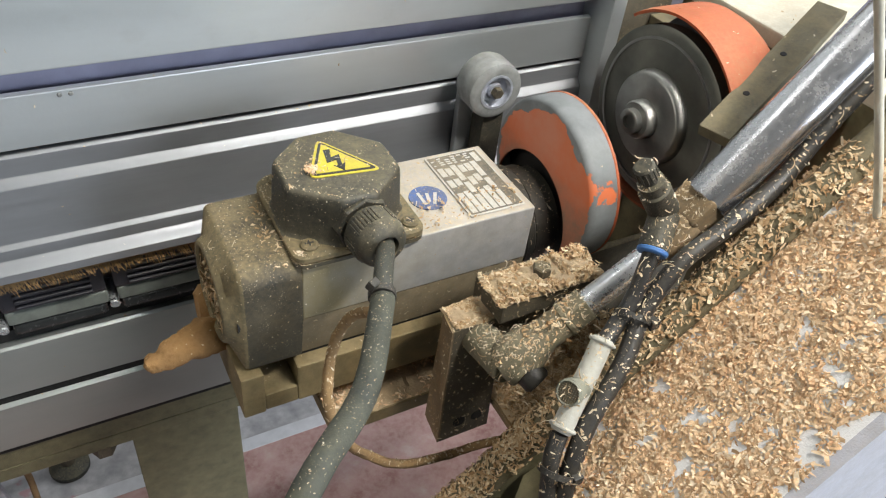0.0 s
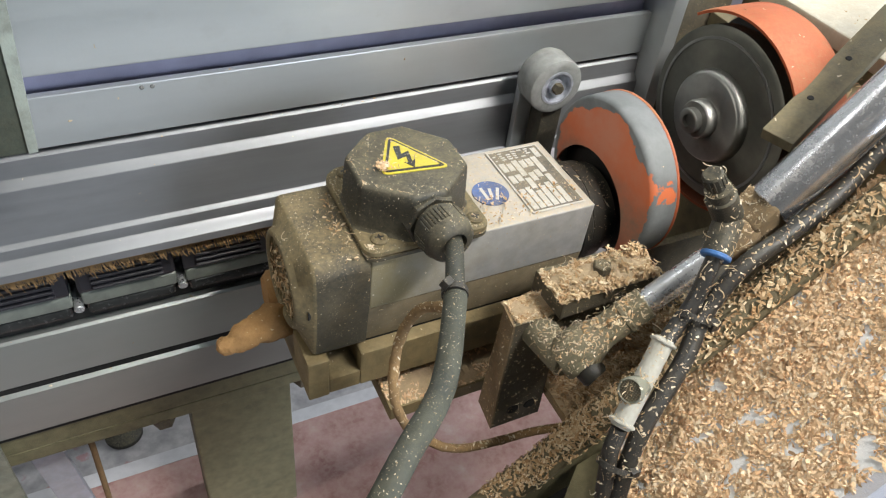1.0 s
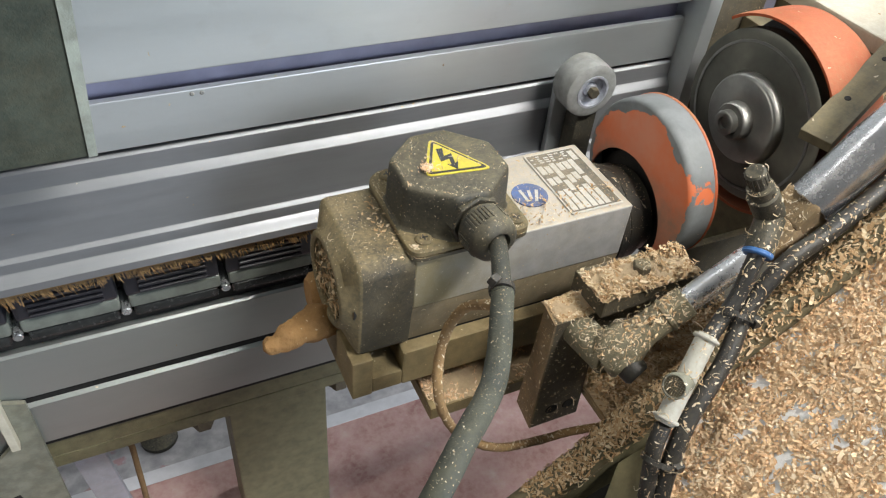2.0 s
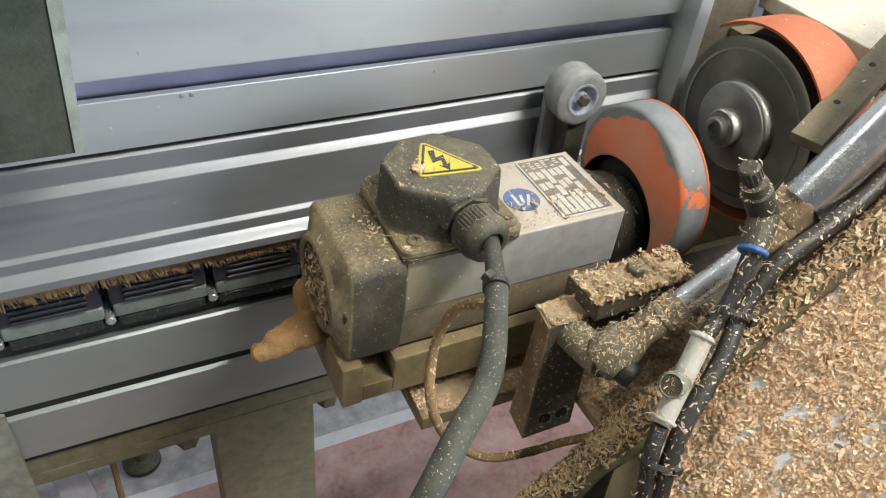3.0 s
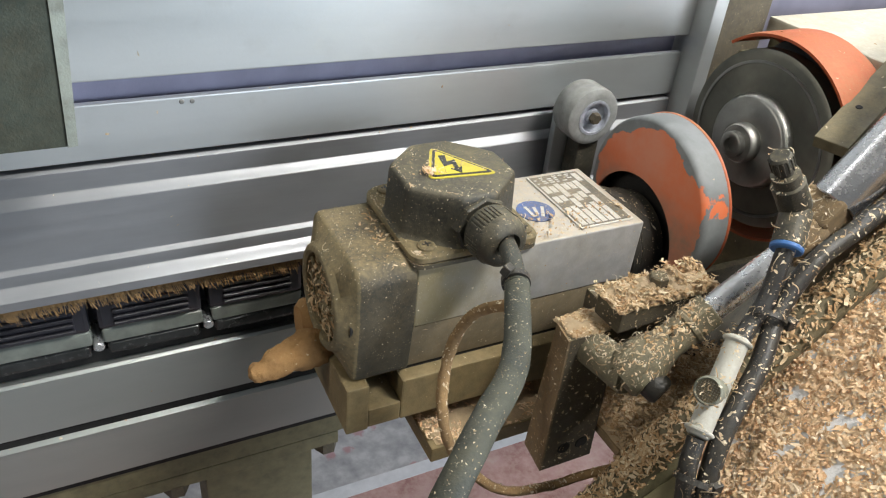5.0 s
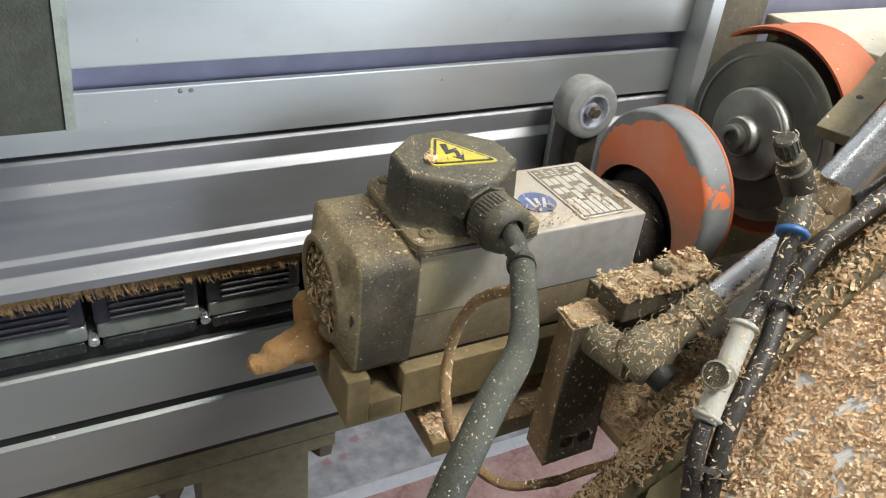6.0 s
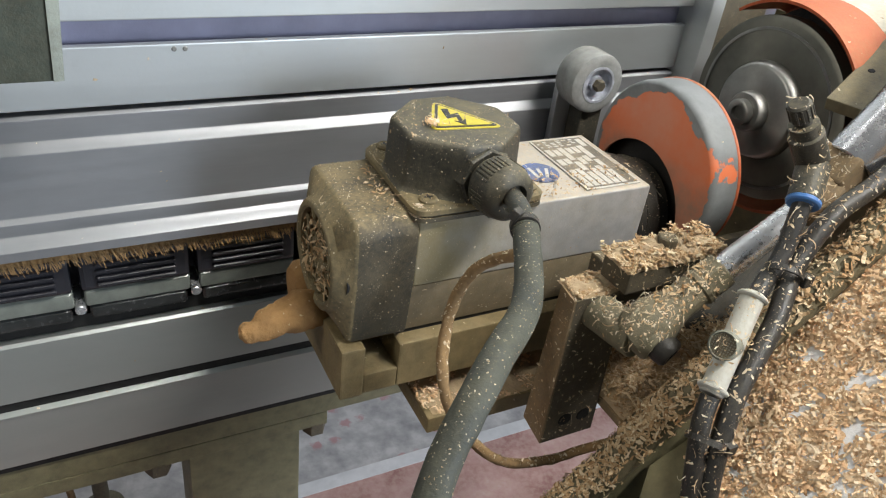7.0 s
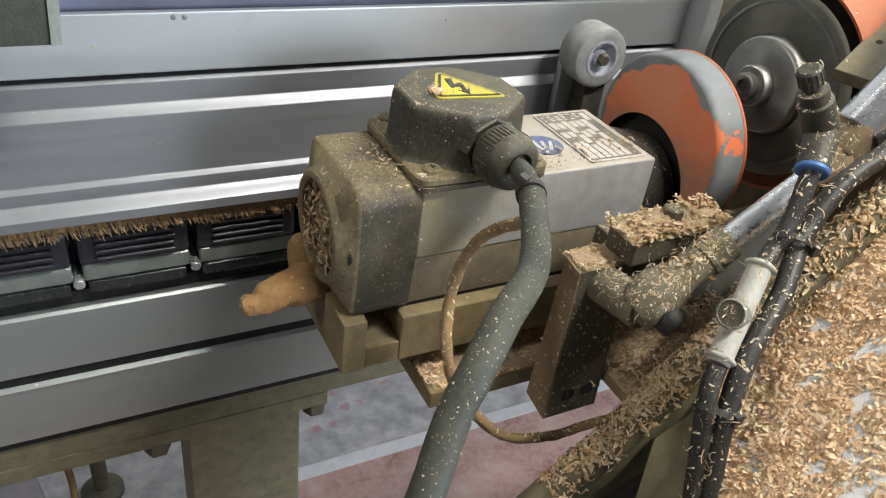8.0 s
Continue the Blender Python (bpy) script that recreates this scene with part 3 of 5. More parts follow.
def terminal_box():
    t = thing("terminal_box", (0.138, 0.342, 0.905), "black octagonal terminal box with a warning triangle on top", "terminal box")
    c = Vector((0.1358, 0.3398, 0))
    outline = [(0.1025, 0.3275), (0.1275, 0.3075), (0.1495, 0.3075), (0.1735, 0.3285), (0.1735, 0.3555), (0.15, 0.3785), (0.125, 0.3775), (0.1035, 0.3575)]

    soft = rounded(outline, 0.0028, 3)

    def octo(z, s):
        return [c + Vector(((p.x - c.x) * s, (p.y - c.y) * s, z)) for p in soft]

    plan = [(0.0992, 0.3035), (0.181, 0.3035), (0.181, 0.3885), (0.1085, 0.3885), (0.0992, 0.38)]
    wide, lid = rounded(plan, 0.009, 5), rounded([(0.1395 + (x - 0.1395) * 0.965, 0.345 + (y - 0.345) * 0.965) for x, y in plan], 0.008, 5)
    flange = part("base_flange", loft([[(p.x, p.y, z) for p in wide] for z in (0.9044, 0.9072)]), M_CAP, t, smooth=True)
    part("gasket", loft([[(p.x, p.y, z) for p in lid] for z in (0.907, 0.9086)]), M_BLACK, flange, smooth=True)
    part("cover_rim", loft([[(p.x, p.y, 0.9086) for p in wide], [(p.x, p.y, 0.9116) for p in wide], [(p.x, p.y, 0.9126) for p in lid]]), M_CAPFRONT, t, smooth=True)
    part("housing", loft([octo(z, k) for z, k in ((0.912, 1.1), (0.9132, 1.055), (0.916, 1.03), (0.9375, 1.0), (0.9405, 0.992), (0.9425, 0.975), (0.9436, 0.95), (0.944, 0.91))]), M_BLACK, t, smooth=True)
    for x, y in ((0.1105, 0.3135), (0.1735, 0.3125), (0.1125, 0.3795), (0.1725, 0.379)):
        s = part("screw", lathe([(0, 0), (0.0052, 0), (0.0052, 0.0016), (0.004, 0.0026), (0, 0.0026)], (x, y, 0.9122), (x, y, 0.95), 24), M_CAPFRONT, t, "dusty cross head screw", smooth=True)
        for wx, wy in ((0.0026, 0.0005), (0.0005, 0.0026)):
            part("screw_slot", box(x - wx, x + wx, y - wy, y + wy, 0.9146 + wx * 0.02, 0.91495 + wx * 0.02, 0.0), M_INK, s)
    # warning triangle
    p = [Vector((0.1359, 0.3661, 0)), Vector((0.1586, 0.3296, 0)), Vector((0.1201, 0.334, 0))]
    cen = sum(p, Vector()) / 3

    def tri_sheet(scale, z0, z1, r):
        flat_ring = rounded([(cen + (v - cen) * scale).xy for v in p], r, 4)
        return loft([[(q.x, q.y, z) for q in flat_ring] for z in (z0, z1)])

    st = part("warning_sticker", tri_sheet(1.13, 0.9438, 0.94455, 0.006), M_YELLOW, t, "yellow triangular high voltage sticker")
    part("black_border", tri_sheet(1.0, 0.9445, 0.9448, 0.0035), M_INK, st)
    part("yellow_field", tri_sheet(0.855, 0.94475, 0.94505, 0.0022), M_YELLOW, st)
    # lightning arrow
    u = (p[0] - (p[1] + p[2]) / 2).normalized()
    w = Vector((u.y, -u.x, 0))

    def flat(points):
        bm = bmesh.new()
        lo = [bm.verts.new((*(cen + w * a + u * b).xy, 0.9451)) for a, b in points]
        hi = [bm.verts.new((*(cen + w * a + u * b).xy, 0.9454)) for a, b in points]
        bm.faces.new(lo[::-1]); bm.faces.new(hi)
        k = len(lo)
        for i in range(k):
            bm.faces.new((lo[i], lo[(i + 1) % k], hi[(i + 1) % k], hi[i]))
        return bm

    s = 0.001
    part("bolt_mark", flat([(-2.2 * s, 13 * s), (1.8 * s, 12 * s), (-1.2 * s, 4.4 * s), (4.4 * s, 5.4 * s), (1.3 * s, -5.5 * s), (-1.1 * s, -5.0 * s), (0.6 * s, 1.2 * s), (-5.6 * s, 0.2 * s)]), M_INK, st)
    part("arrow_mark", flat([(0.1 * s, -10.5 * s), (4.2 * s, -3.4 * s), (0.2 * s, -5.2 * s), (-3.4 * s, -3.6 * s)]), M_INK, st)
    return t


terminal_box()


def name_plate():
    t = thing("name_plate", (0.236, 0.345, 0.9047), "black and white metal rating plate on the motor", "rating plate")
    x0, x1, y0, y1 = 0.2165, 0.2575, 0.3115, 0.379
    part("plate", box(x0, x1, y0, y1, 0.9046, 0.9055, 0.0003, 1), M_PLATEW, t)
    part("dark_field", box(x0 + 0.0015, x1 - 0.0015, y0 + 0.0015, y1 - 0.0015, 0.9052, 0.9057, 0.0, 1), M_PLATEK, t)
    rng = random.Random(3)
    cols = 7
    for k in range(cols):
        xa = x0 + 0.0026 + k * (x1 - x0 - 0.005) / cols
        xb = xa + (x1 - x0 - 0.005) / cols - 0.0011
        ln = y1 - y0
        spans = [(0.04, rng.uniform(0.34, 0.4)), (rng.uniform(0.43, 0.48), rng.uniform(0.56, 0.6)), (rng.uniform(0.62, 0.66), rng.uniform(0.76, 0.8))]
        if k in (2, 5):
            spans = [(0.04, rng.uniform(0.2, 0.3)), (0.33, 0.5), (0.54, 0.8)]
        if k == cols - 1:
            spans = [(0.78, 0.94)]
        for a, b in spans:
            part("cell", box(xa, xb, y0 + a * ln, y0 + b * ln, 0.9055, 0.9059, 0.0), M_PLATEW, t)
        for q in range(4):
            if k < cols - 1 and rng.random() < 0.8:
                a = 0.83 + q * 0.035
                part("print_bar", box(xa, xa + rng.uniform(0.4, 0.9) * (xb - xa), y0 + a * ln, y0 + (a + 0.018) * ln, 0.9055, 0.9059, 0.0), M_PLATEW, t)
    t = thing("round_sticker", (0.199, 0.342, 0.9047), "round blue sticker with worn white marks", "sticker")
    part("disc", rod((0.2, 0.3395, 0.9044), (0.2, 0.3395, 0.9051), 0.0125, 40, 0.0001), M_BLUE, t)
    for k, (ln, off) in enumerate(((0.0062, -0.0045), (0.0045, 0.0), (0.0065, 0.0045))):
        part("mark", box(-ln, ln, off - 0.0011, off + 0.0011, 0, 0.0004, 0.0, 1, pose(0.2, 0.3395, 0.9049, 0, 0, 62 + 14 * k)), M_PLATEW, t)


name_plate()


def cable_gland():
    t = thing("cable_gland", (0.146, 0.305, 0.924), "black ribbed plastic cable gland on the terminal box", "cable gland")
    a, d = Vector((0.1405, 0.3085, 0.9255)), Vector((0.11, -1, 0.02)).normalized()
    P = lambda s: a + d * s
    part("body_nut", lathe([(0, 0), (0.0158, 0), (0.0172, 0.001), (0.0172, 0.0075), (0.016, 0.0085), (0, 0.0085)], P(-0.005), P(0.1), 8), M_BLACK, t)
    part("neck", rod(P(0.002), P(0.009), 0.0128), M_BLACK, t, smooth=True)
    nut = part("cap_nut", lathe([(0, 0.0), (0.0145, 0.0), (0.0156, 0.001), (0.0156, 0.013), (0.014, 0.0185), (0.0105, 0.021), (0.0078, 0.021), (0.007, 0.017), (0, 0.017)], P(0.0062), P(0.1), 40), M_BLACK, t, smooth=True)
    m, _ = axis_frame(P(0.0085), P(0.1))
    for k in range(44):
        if k % 11 > 7:
            continue
        an = 2 * math.pi * k / 44
        bm = box(-0.0004, 0.0004, -0.0007, 0.0007, 0.0, 0.0105, 0.0002, 1, m @ Matrix.Rotation(an, 4, "Z") @ Matrix.Translation((0.0157, 0, 0)))
        part("grip_rib", bm, M_BLACK, nut)
    return P(0.026)


GLAND_END = cable_gland()


def cables():
    t = thing("motor_cable", tuple(GLAND_END), "thick dark grey rubber motor cable", "cable")
    pts = [GLAND_END + Vector((0.0008, 0.006, 0)), GLAND_END, (0.1275, 0.252, 0.9375), (0.1172, 0.231, 0.9385), (0.09, 0.187, 0.9405), (0.06, 0.159, 0.9435), (0.045, 0.147, 0.938), (0.0325, 0.139, 0.925), (0.0207, 0.1285, 0.908), (0.0, 0.11, 0.88), (-0.02, 0.09, 0.85)]
    part("jacket", hose(pts[:4], 0.0051, 20), M_CABLE, t, smooth=True)
    part("sleeve", hose([(0.1195, 0.2355, 0.9388)] + pts[3:], 0.0061, 20, 12, 0.04), M_SLEEVE, t, "grey green outer sleeve", smooth=True)
    tie = part("cable_tie", lathe([(0.0055, -0.002), (0.007, -0.002), (0.007, 0.002), (0.0055, 0.002), (0.0055, -0.002)], (0.1205, 0.238, 0.9388), (0.1172, 0.231, 0.9385), 24), M_HOSE, t)
    part("tie_head", box(-0.003, 0.003, -0.0022, 0.0022, -0.0025, 0.0025, 0.0006, 2, pose(0.1165, 0.2405, 0.9448, 20, 10, 30)), M_HOSE, tie)
    t = thing("thin_cable", (0.1, 0.25, 0.8), "thin cable caked with brown sawdust, tied to the motor cable", "cable")
    part("jacket", hose([(0.118, 0.233, 0.933), (0.1235, 0.242, 0.9215), (0.121, 0.256, 0.9095), (0.1168, 0.266, 0.8977), (0.1111, 0.27, 0.8822), (0.106, 0.268, 0.8671), (0.1016, 0.262, 0.8515), (0.1008, 0.256, 0.8366), (0.104, 0.252, 0.8203), (0.113, 0.2505, 0.8), (0.1252, 0.25, 0.784), (0.1395, 0.25, 0.7675), (0.1597, 0.252, 0.752), (0.1907, 0.254, 0.7415), (0.207, 0.248, 0.75), (0.225, 0.235, 0.765), (0.24, 0.212, 0.785)], 0.0031, 14, 8, 0.18), M_BROWNCABLE, t, smooth=True)


cables()


# ---- motor mount ----
def mount():
    t = thing("motor_mount", (0.12, 0.345, 0.79), "brass brown steel mounting plate clamped under the motor", "motor mount")
    part("end_block", box(0.062, 0.0765, 0.304, 0.392, 0.789, 0.8255, 0.0012), M_GOLD, t)
    part("step", box(0.0765, 0.098, 0.3045, 0.39, 0.79, 0.8045, 0.001), M_GOLD, t)
    part("plate", box(0.098, 0.262, 0.304, 0.39, 0.79, 0.8225, 0.0012), M_GOLD, t)
    # Black filler put in for the shaded gap under the motor.
    part("packing", box(0.1, 0.26, 0.314, 0.38, 0.8222, 0.8265, 0.0), M_LINE, t)
    t = thing("dusty_handle", (0.035, 0.345, 0.815), "clamp handle buried under caked brown sawdust", "clamp handle")
    tip, base = Vector((0.0124, 0.338, 0.8239)), Vector((0.0625, 0.349, 0.828))
    knots = [(0.003, 0.0), (0.0055, 0.002), (0.0066, 0.006), (0.0066, 0.010), (0.0085, 0.014), (0.0092, 0.02), (0.009, 0.026), (0.0112, 0.032), (0.0122, 0.042), (0.0112, 0.05), (0.009, 0.056)]
    fine = [(a[0] + (b[0] - a[0]) * k / 4, a[1] + (b[1] - a[1]) * k / 4) for a, b in zip(knots, knots[1:]) for k in range(4)]
    bm = lathe([(0, 0)] + fine + [(0, 0.056)], tip, base, 40)
    part("grip", roughen(roughen(bm, 110, 0.0024), 380, 0.0006), M_CAKED, t, smooth=True)
    bm = lathe([(0, 0), (0.012, 0), (0.0155, 0.004), (0.016, 0.01), (0.013, 0.014), (0, 0.014)], (0.054, 0.374, 0.826), (0.068, 0.374, 0.826), 30)
    part("boss", roughen(bm, 120, 0.0014), M_CAKED, t, smooth=True)
    t = thing("lower_shelf", (0.16, 0.31, 0.755), "brown steel shelf plate heaped with wood dust", "shelf plate")
    part("plate", box(0.1165, 0.24, 0.291, 0.34, 0.755, 0.7675, 0.001), M_GOLD, t)


mount()


def bracket():
    t = thing("cylinder_bracket", (0.19, 0.262, 0.756), "dark brown steel bracket plate with holes", "bracket")
    bm = bmesh.new()
    lo = [(0.182, 0.2585), (0.221, 0.2585), (0.221, 0.283), (0.185, 0.283)]
    hi = [(0.1785, 0.2555), (0.214, 0.2555), (0.206, 0.278), (0.181, 0.272)]
    a = [bm.verts.new((x, y, 0.755)) for x, y in lo]
    b = [bm.verts.new((x, y, 0.8704)) for x, y in hi]
    bm.faces.new(a[::-1]); bm.faces.new(b)
    for i in range(4):
        bm.faces.new((a[i], a[(i + 1) % 4], b[(i + 1) % 4], b[i]))
    part("plate", bevel(bm, 0.001), M_DARKSTEEL, t)
    # Thin brown sheet puts the light on the plate's left side into colour.
    bm = bmesh.new()
    ends = [Vector((*lo[0], 0.755)), Vector((*lo[3], 0.755)), Vector((*hi[3], 0.8704)), Vector((*hi[0], 0.8704))]
    outer = [bm.verts.new(p + Vector((-0.0012, 0, 0))) for p in ends]
    inner = [bm.verts.new(p + Vector((0.0005, 0, 0))) for p in ends]
    bm.faces.new(outer)
    bm.faces.new(inner[::-1])
    for i in range(4):
        bm.faces.new((outer[i], outer[(i + 1) % 4], inner[(i + 1) % 4], inner[i]))
    part("edge_face", bm, M_BROWN, t, "brown edge, lighter for the light on that side")
    for x in (0.196, 0.21):
        part("hole", rod((x, 0.2575, 0.772), (x, 0.262, 0.772), 0.0052, 20), M_LINE, t)
    part("boss", rod((0.196, 0.268, 0.858), (0.2, 0.225, 0.862), 0.0112, 28), M_FITTING, t, smooth=True)
    t = thing("clamp_block", (0.24, 0.26, 0.873), "steel clamp block heaped with wood chips", "clamp block")
    m = pose(0.2405, 0.2605, 0.8815, 0, 0, 2)
    part("block", box(-0.036, 0.036, -0.0115, 0.0115, -0.0075, 0.0075, 0.0015, 2, m), M_DARKSTEEL, t)
    part("bolt", rod((0.2384, 0.2605, 0.8885), (0.2384, 0.2605, 0.9), 0.006, 6), M_DARKSTEEL, t)
    part("foot", box(0.212, 0.268, 0.264, 0.29, 0.82, 0.876, 0.0015), M_DARKSTEEL, t)


def dust_tray():
    t = thing("dust_tray", (0.28, 0.25, 0.78), "dark steel tray under the cylinder heaped with chips", "tray")
    part("tray_floor", box(0.222, 0.42, 0.2, 0.3, 0.775, 0.781, 0.001), M_BROWN, t)
    # Dark sheet added to back the shaded cavity under the cylinder.
    part("tray_back", box(0.235, 0.42, 0.292, 0.298, 0.781, 0.862, 0.001), M_DARKSTEEL, t)


dust_tray()
bracket()

CYL = Vector((0.0409, -0.003, 0.0325)).normalized()
PIPE_A, PIPE = Vector((0.3145, 0.225, 0.9545)), Vector((0.0613, 0.0, 0.0695)).normalized()
ROD_END = Vector((0.2065, 0.2275, 0.868))


def cylinder():
    t = thing("pneumatic_cylinder", (0.29, 0.226, 0.95), "stainless pneumatic cylinder with a chrome piston rod", "pneumatic cylinder")
    P = lambda s: ROD_END + CYL * s
    eye = part("rod_eye", lathe([(0, -0.013), (0.0115, -0.0125), (0.0142, -0.007), (0.0142, 0.007), (0.011, 0.015), (0.0098, 0.02), (0.0098, 0.033), (0.0108, 0.034), (0.0108, 0.036), (0.0098, 0.037), (0.0098, 0.046), (0, 0.046)], P(0), P(1), 32), M_FITTING, t, "dusty green grey rod eye", smooth=True)
    ax = Vector((0.34, -0.9, -0.28)).normalized()
    part("pivot", lathe([(0, -0.009), (0.0115, -0.009), (0.0125, -0.008), (0.0125, 0.0095), (0.011, 0.0115), (0, 0.0115)], P(-0.003), P(-0.003) + ax, 32), M_FITTING, eye, smooth=True)
    part("pivot_nut", lathe([(0, 0), (0.0078, 0), (0.0086, 0.001), (0.0086, 0.0095), (0.007, 0.0115), (0.0045, 0.0115), (0.004, 0.008), (0, 0.008)], P(-0.003) + ax * 0.009, P(-0.003) + ax, 28), M_COLLAR, eye, smooth=True)
    part("lock_nut", rod(P(0.039), P(0.05), 0.0112, 6), M_FITTING, t)
    part("piston_rod", rod(P(0.045), P(0.112), 0.0078, 32), M_ROD, t, "bright chrome piston rod", smooth=True)
    part("front_cap", lathe([(0, 0), (0.009, 0), (0.0105, 0.002), (0.0105, 0.02), (0.009, 0.024), (0, 0.024)], P(0.1), P(1), 36), M_BROWN, t, smooth=True)
    part("end_plate", box(-0.012, 0.012, -0.012, 0.012, -0.002, 0.016, 0.002, 2, axis_frame(PIPE_A - PIPE * 0.014, PIPE_A)[0]), M_BROWN, t)
    part("barrel", rod(PIPE_A, PIPE_A + PIPE * 0.34, 0.0142, 56), M_BARREL, t, "polished stainless barrel", smooth=True)
    # push-in fitting with regulator knob
    f = thing("air_fitting", (0.268, 0.215, 0.96), "black plastic air flow regulator with a blue ring", "air fitting")
    top = Vector((0.2525, 0.2225, 0.995))
    base = Vector((0.2755, 0.2185, 0.962))
    d = (base - top).normalized()
    bm = lathe([(0, 0), (0.0045, 0), (0.0056, 0.001), (0.0056, 0.009), (0.0046, 0.01), (0.0046, 0.012), (0.0072, 0.013), (0.0072, 0.019), (0.0085, 0.02), (0.0085, 0.038), (0, 0.038)], top, base, 32)
    part("regulator", bm, M_BLACK, f, smooth=True)
    m, _ = axis_frame(top + d * 0.0015, base)
    for k in range(14):
        part("knob_rib", box(-0.0004, 0.0004, -0.0005, 0.0005, 0, 0.0075, 0.0002, 1, m @ Matrix.Rotation(2 * math.pi * k / 14, 4, "Z") @ Matrix.Translation((0.0057, 0, 0))), M_BLACK, f)
    e0, e1 = Vector((0.2745, 0.2175, 0.963)), Vector((0.262, 0.2065, 0.949))
    part("elbow", rod(e0, e1, 0.0082, 28), M_BLACK, f, smooth=True)
    dd = (e1 - e0).normalized()
    part("release_ring", rod(e1 - dd * 0.001, e1 + dd * 0.0022, 0.0084, 32), M_BLUERING, f, "blue release ring", smooth=True)
    return e1


RING = cylinder()


def hoses():
    t = thing("air_hose", tuple(RING), "black air hoses tied together and strewn with chips", "air hose")
    part("upper_hose", hose([RING, (0.2505, 0.1985, 0.926), (0.239, 0.194, 0.914), (0.228, 0.189, 0.908)], 0.0047, 16), M_HOSE, t, smooth=True)
    part("lower_hose", hose([(0.194, 0.168, 0.8745), (0.188, 0.163, 0.864), (0.1855, 0.157, 0.8475), (0.1835, 0.149, 0.822), (0.179, 0.138, 0.795), (0.17, 0.125, 0.755)], 0.0047, 16), M_HOSE, t, smooth=True)
    part("long_hose", hose([(0.52, 0.22, 1.158), (0.461, 0.219, 1.0916), (0.384, 0.216, 1.004), (0.346, 0.209, 0.969), (0.306, 0.2015, 0.9545), (0.279, 0.199, 0.9425), (0.256, 0.193, 0.921), (0.235, 0.178, 0.9), (0.2095, 0.1655, 0.878), (0.1965, 0.1555, 0.8555), (0.1915, 0.149, 0.836), (0.1865, 0.139, 0.81), (0.177, 0.125, 0.765)], 0.0052, 16), M_HOSE, t, smooth=True)
    for p, q in (((0.2475, 0.192, 0.918), (0.244, 0.189, 0.914)), ((0.1885, 0.1575, 0.857), (0.186, 0.1555, 0.8535))):
        a, b = Vector(p), Vector(q)
        tie = part("cable_tie", lathe([(0.0085, -0.0015), (0.0098, -0.0015), (0.0098, 0.0015), (0.0085, 0.0015), (0.0085, -0.0015)], a, b, 24), M_HOSE, t)
        part("tie_head", box(-0.003, 0.003, -0.0025, 0.0025, -0.003, 0.003, 0.0006, 2, Matrix.Translation(a + Vector((0.0085, -0.007, -0.001)))), M_HOSE, tie)
    v = thing("air_valve", (0.208, 0.18, 0.89), "white plastic inline air valve with a mesh silencer", "air valve")
    a, b = Vector((0.2285, 0.19, 0.9115)), Vector((0.1945, 0.1685, 0.875))
    ln = (b - a).length
    part("body", rod(a, b, 0.0059, 28), M_WHITEPL, v, smooth=True)
    d = (b - a).normalized()
    for s in (0.001, ln - 0.004):
        part("end_ring", rod(a + d * s, a + d * (s + 0.0024), 0.0076, 28), M_WHITEPL, v, smooth=True)
    c = a.lerp(b, 0.53)
    out = Vector((-0.82, -0.3, 0.5)).normalized()
    s = part("silencer", lathe([(0, 0), (0.006, 0), (0.006, 0.0105), (0.0072, 0.011), (0.0072, 0.0155), (0.0062, 0.0165), (0.0058, 0.0152), (0, 0.0152)], c + out * 0.001, c + out, 32), M_COVER, v, smooth=True)
    m, _ = axis_frame(c + out * 0.0162, c + out)
    for k in range(-4, 5):
        h = math.sqrt(max(0.0, 0.0056 ** 2 - (k * 0.0013) ** 2))
        part("mesh_wire", box(-h, h, k * 0.0013 - 0.0003, k * 0.0013 + 0.0003, -0.0003, 0.0003, 0, 1, m), M_DARKSTEEL, s)
        part("mesh_wire", box(k * 0.0013 - 0.0003, k * 0.0013 + 0.0003, -h, h, -0.0001, 0.0005, 0, 1, m), M_DARKSTEEL, s)


hoses()


# ---- wheels and guards ----
def arch_guard(x0, x1, cy, cz, r, hole_y, hole_z, hole_r, sheet=0.002):
    """A rounded sheet guard: an arched rim with a front face cut round the spindle."""
    bm = bmesh.new()
    n = 44
    arc = [(cy + r * math.cos(a), cz + r * math.sin(a)) for a in (math.radians(-45 + 275 * i / n) for i in range(n + 1))]
    prof = [(x1, 1.0), (x0 + 0.005, 0.998), (x0 + 0.0024, 0.988), (x0 + 0.0007, 0.968), (x0, 0.945)]
    rings = []
    for x, s in prof:
        rings.append([bm.verts.new((x, cy + (y - cy) * s, cz + (z - cz) * s)) for y, z in arc])
    inner = []
    for y, z in arc:
        d = Vector((y - hole_y, z - hole_z))
        d.normalize()
        inner.append(bm.verts.new((x0, hole_y + d.x * hole_r, hole_z + d.y * hole_r)))
    rings.append(inner)
    for a, b in zip(rings, rings[1:]):
        for i in range(n):
            bm.faces.new((a[i], a[i + 1], b[i + 1], b[i]))
    bmesh.ops.recalc_face_normals(bm, faces=bm.faces)
    bmesh.ops.solidify(bm, geom=list(bm.faces), thickness=sheet)
    return bm


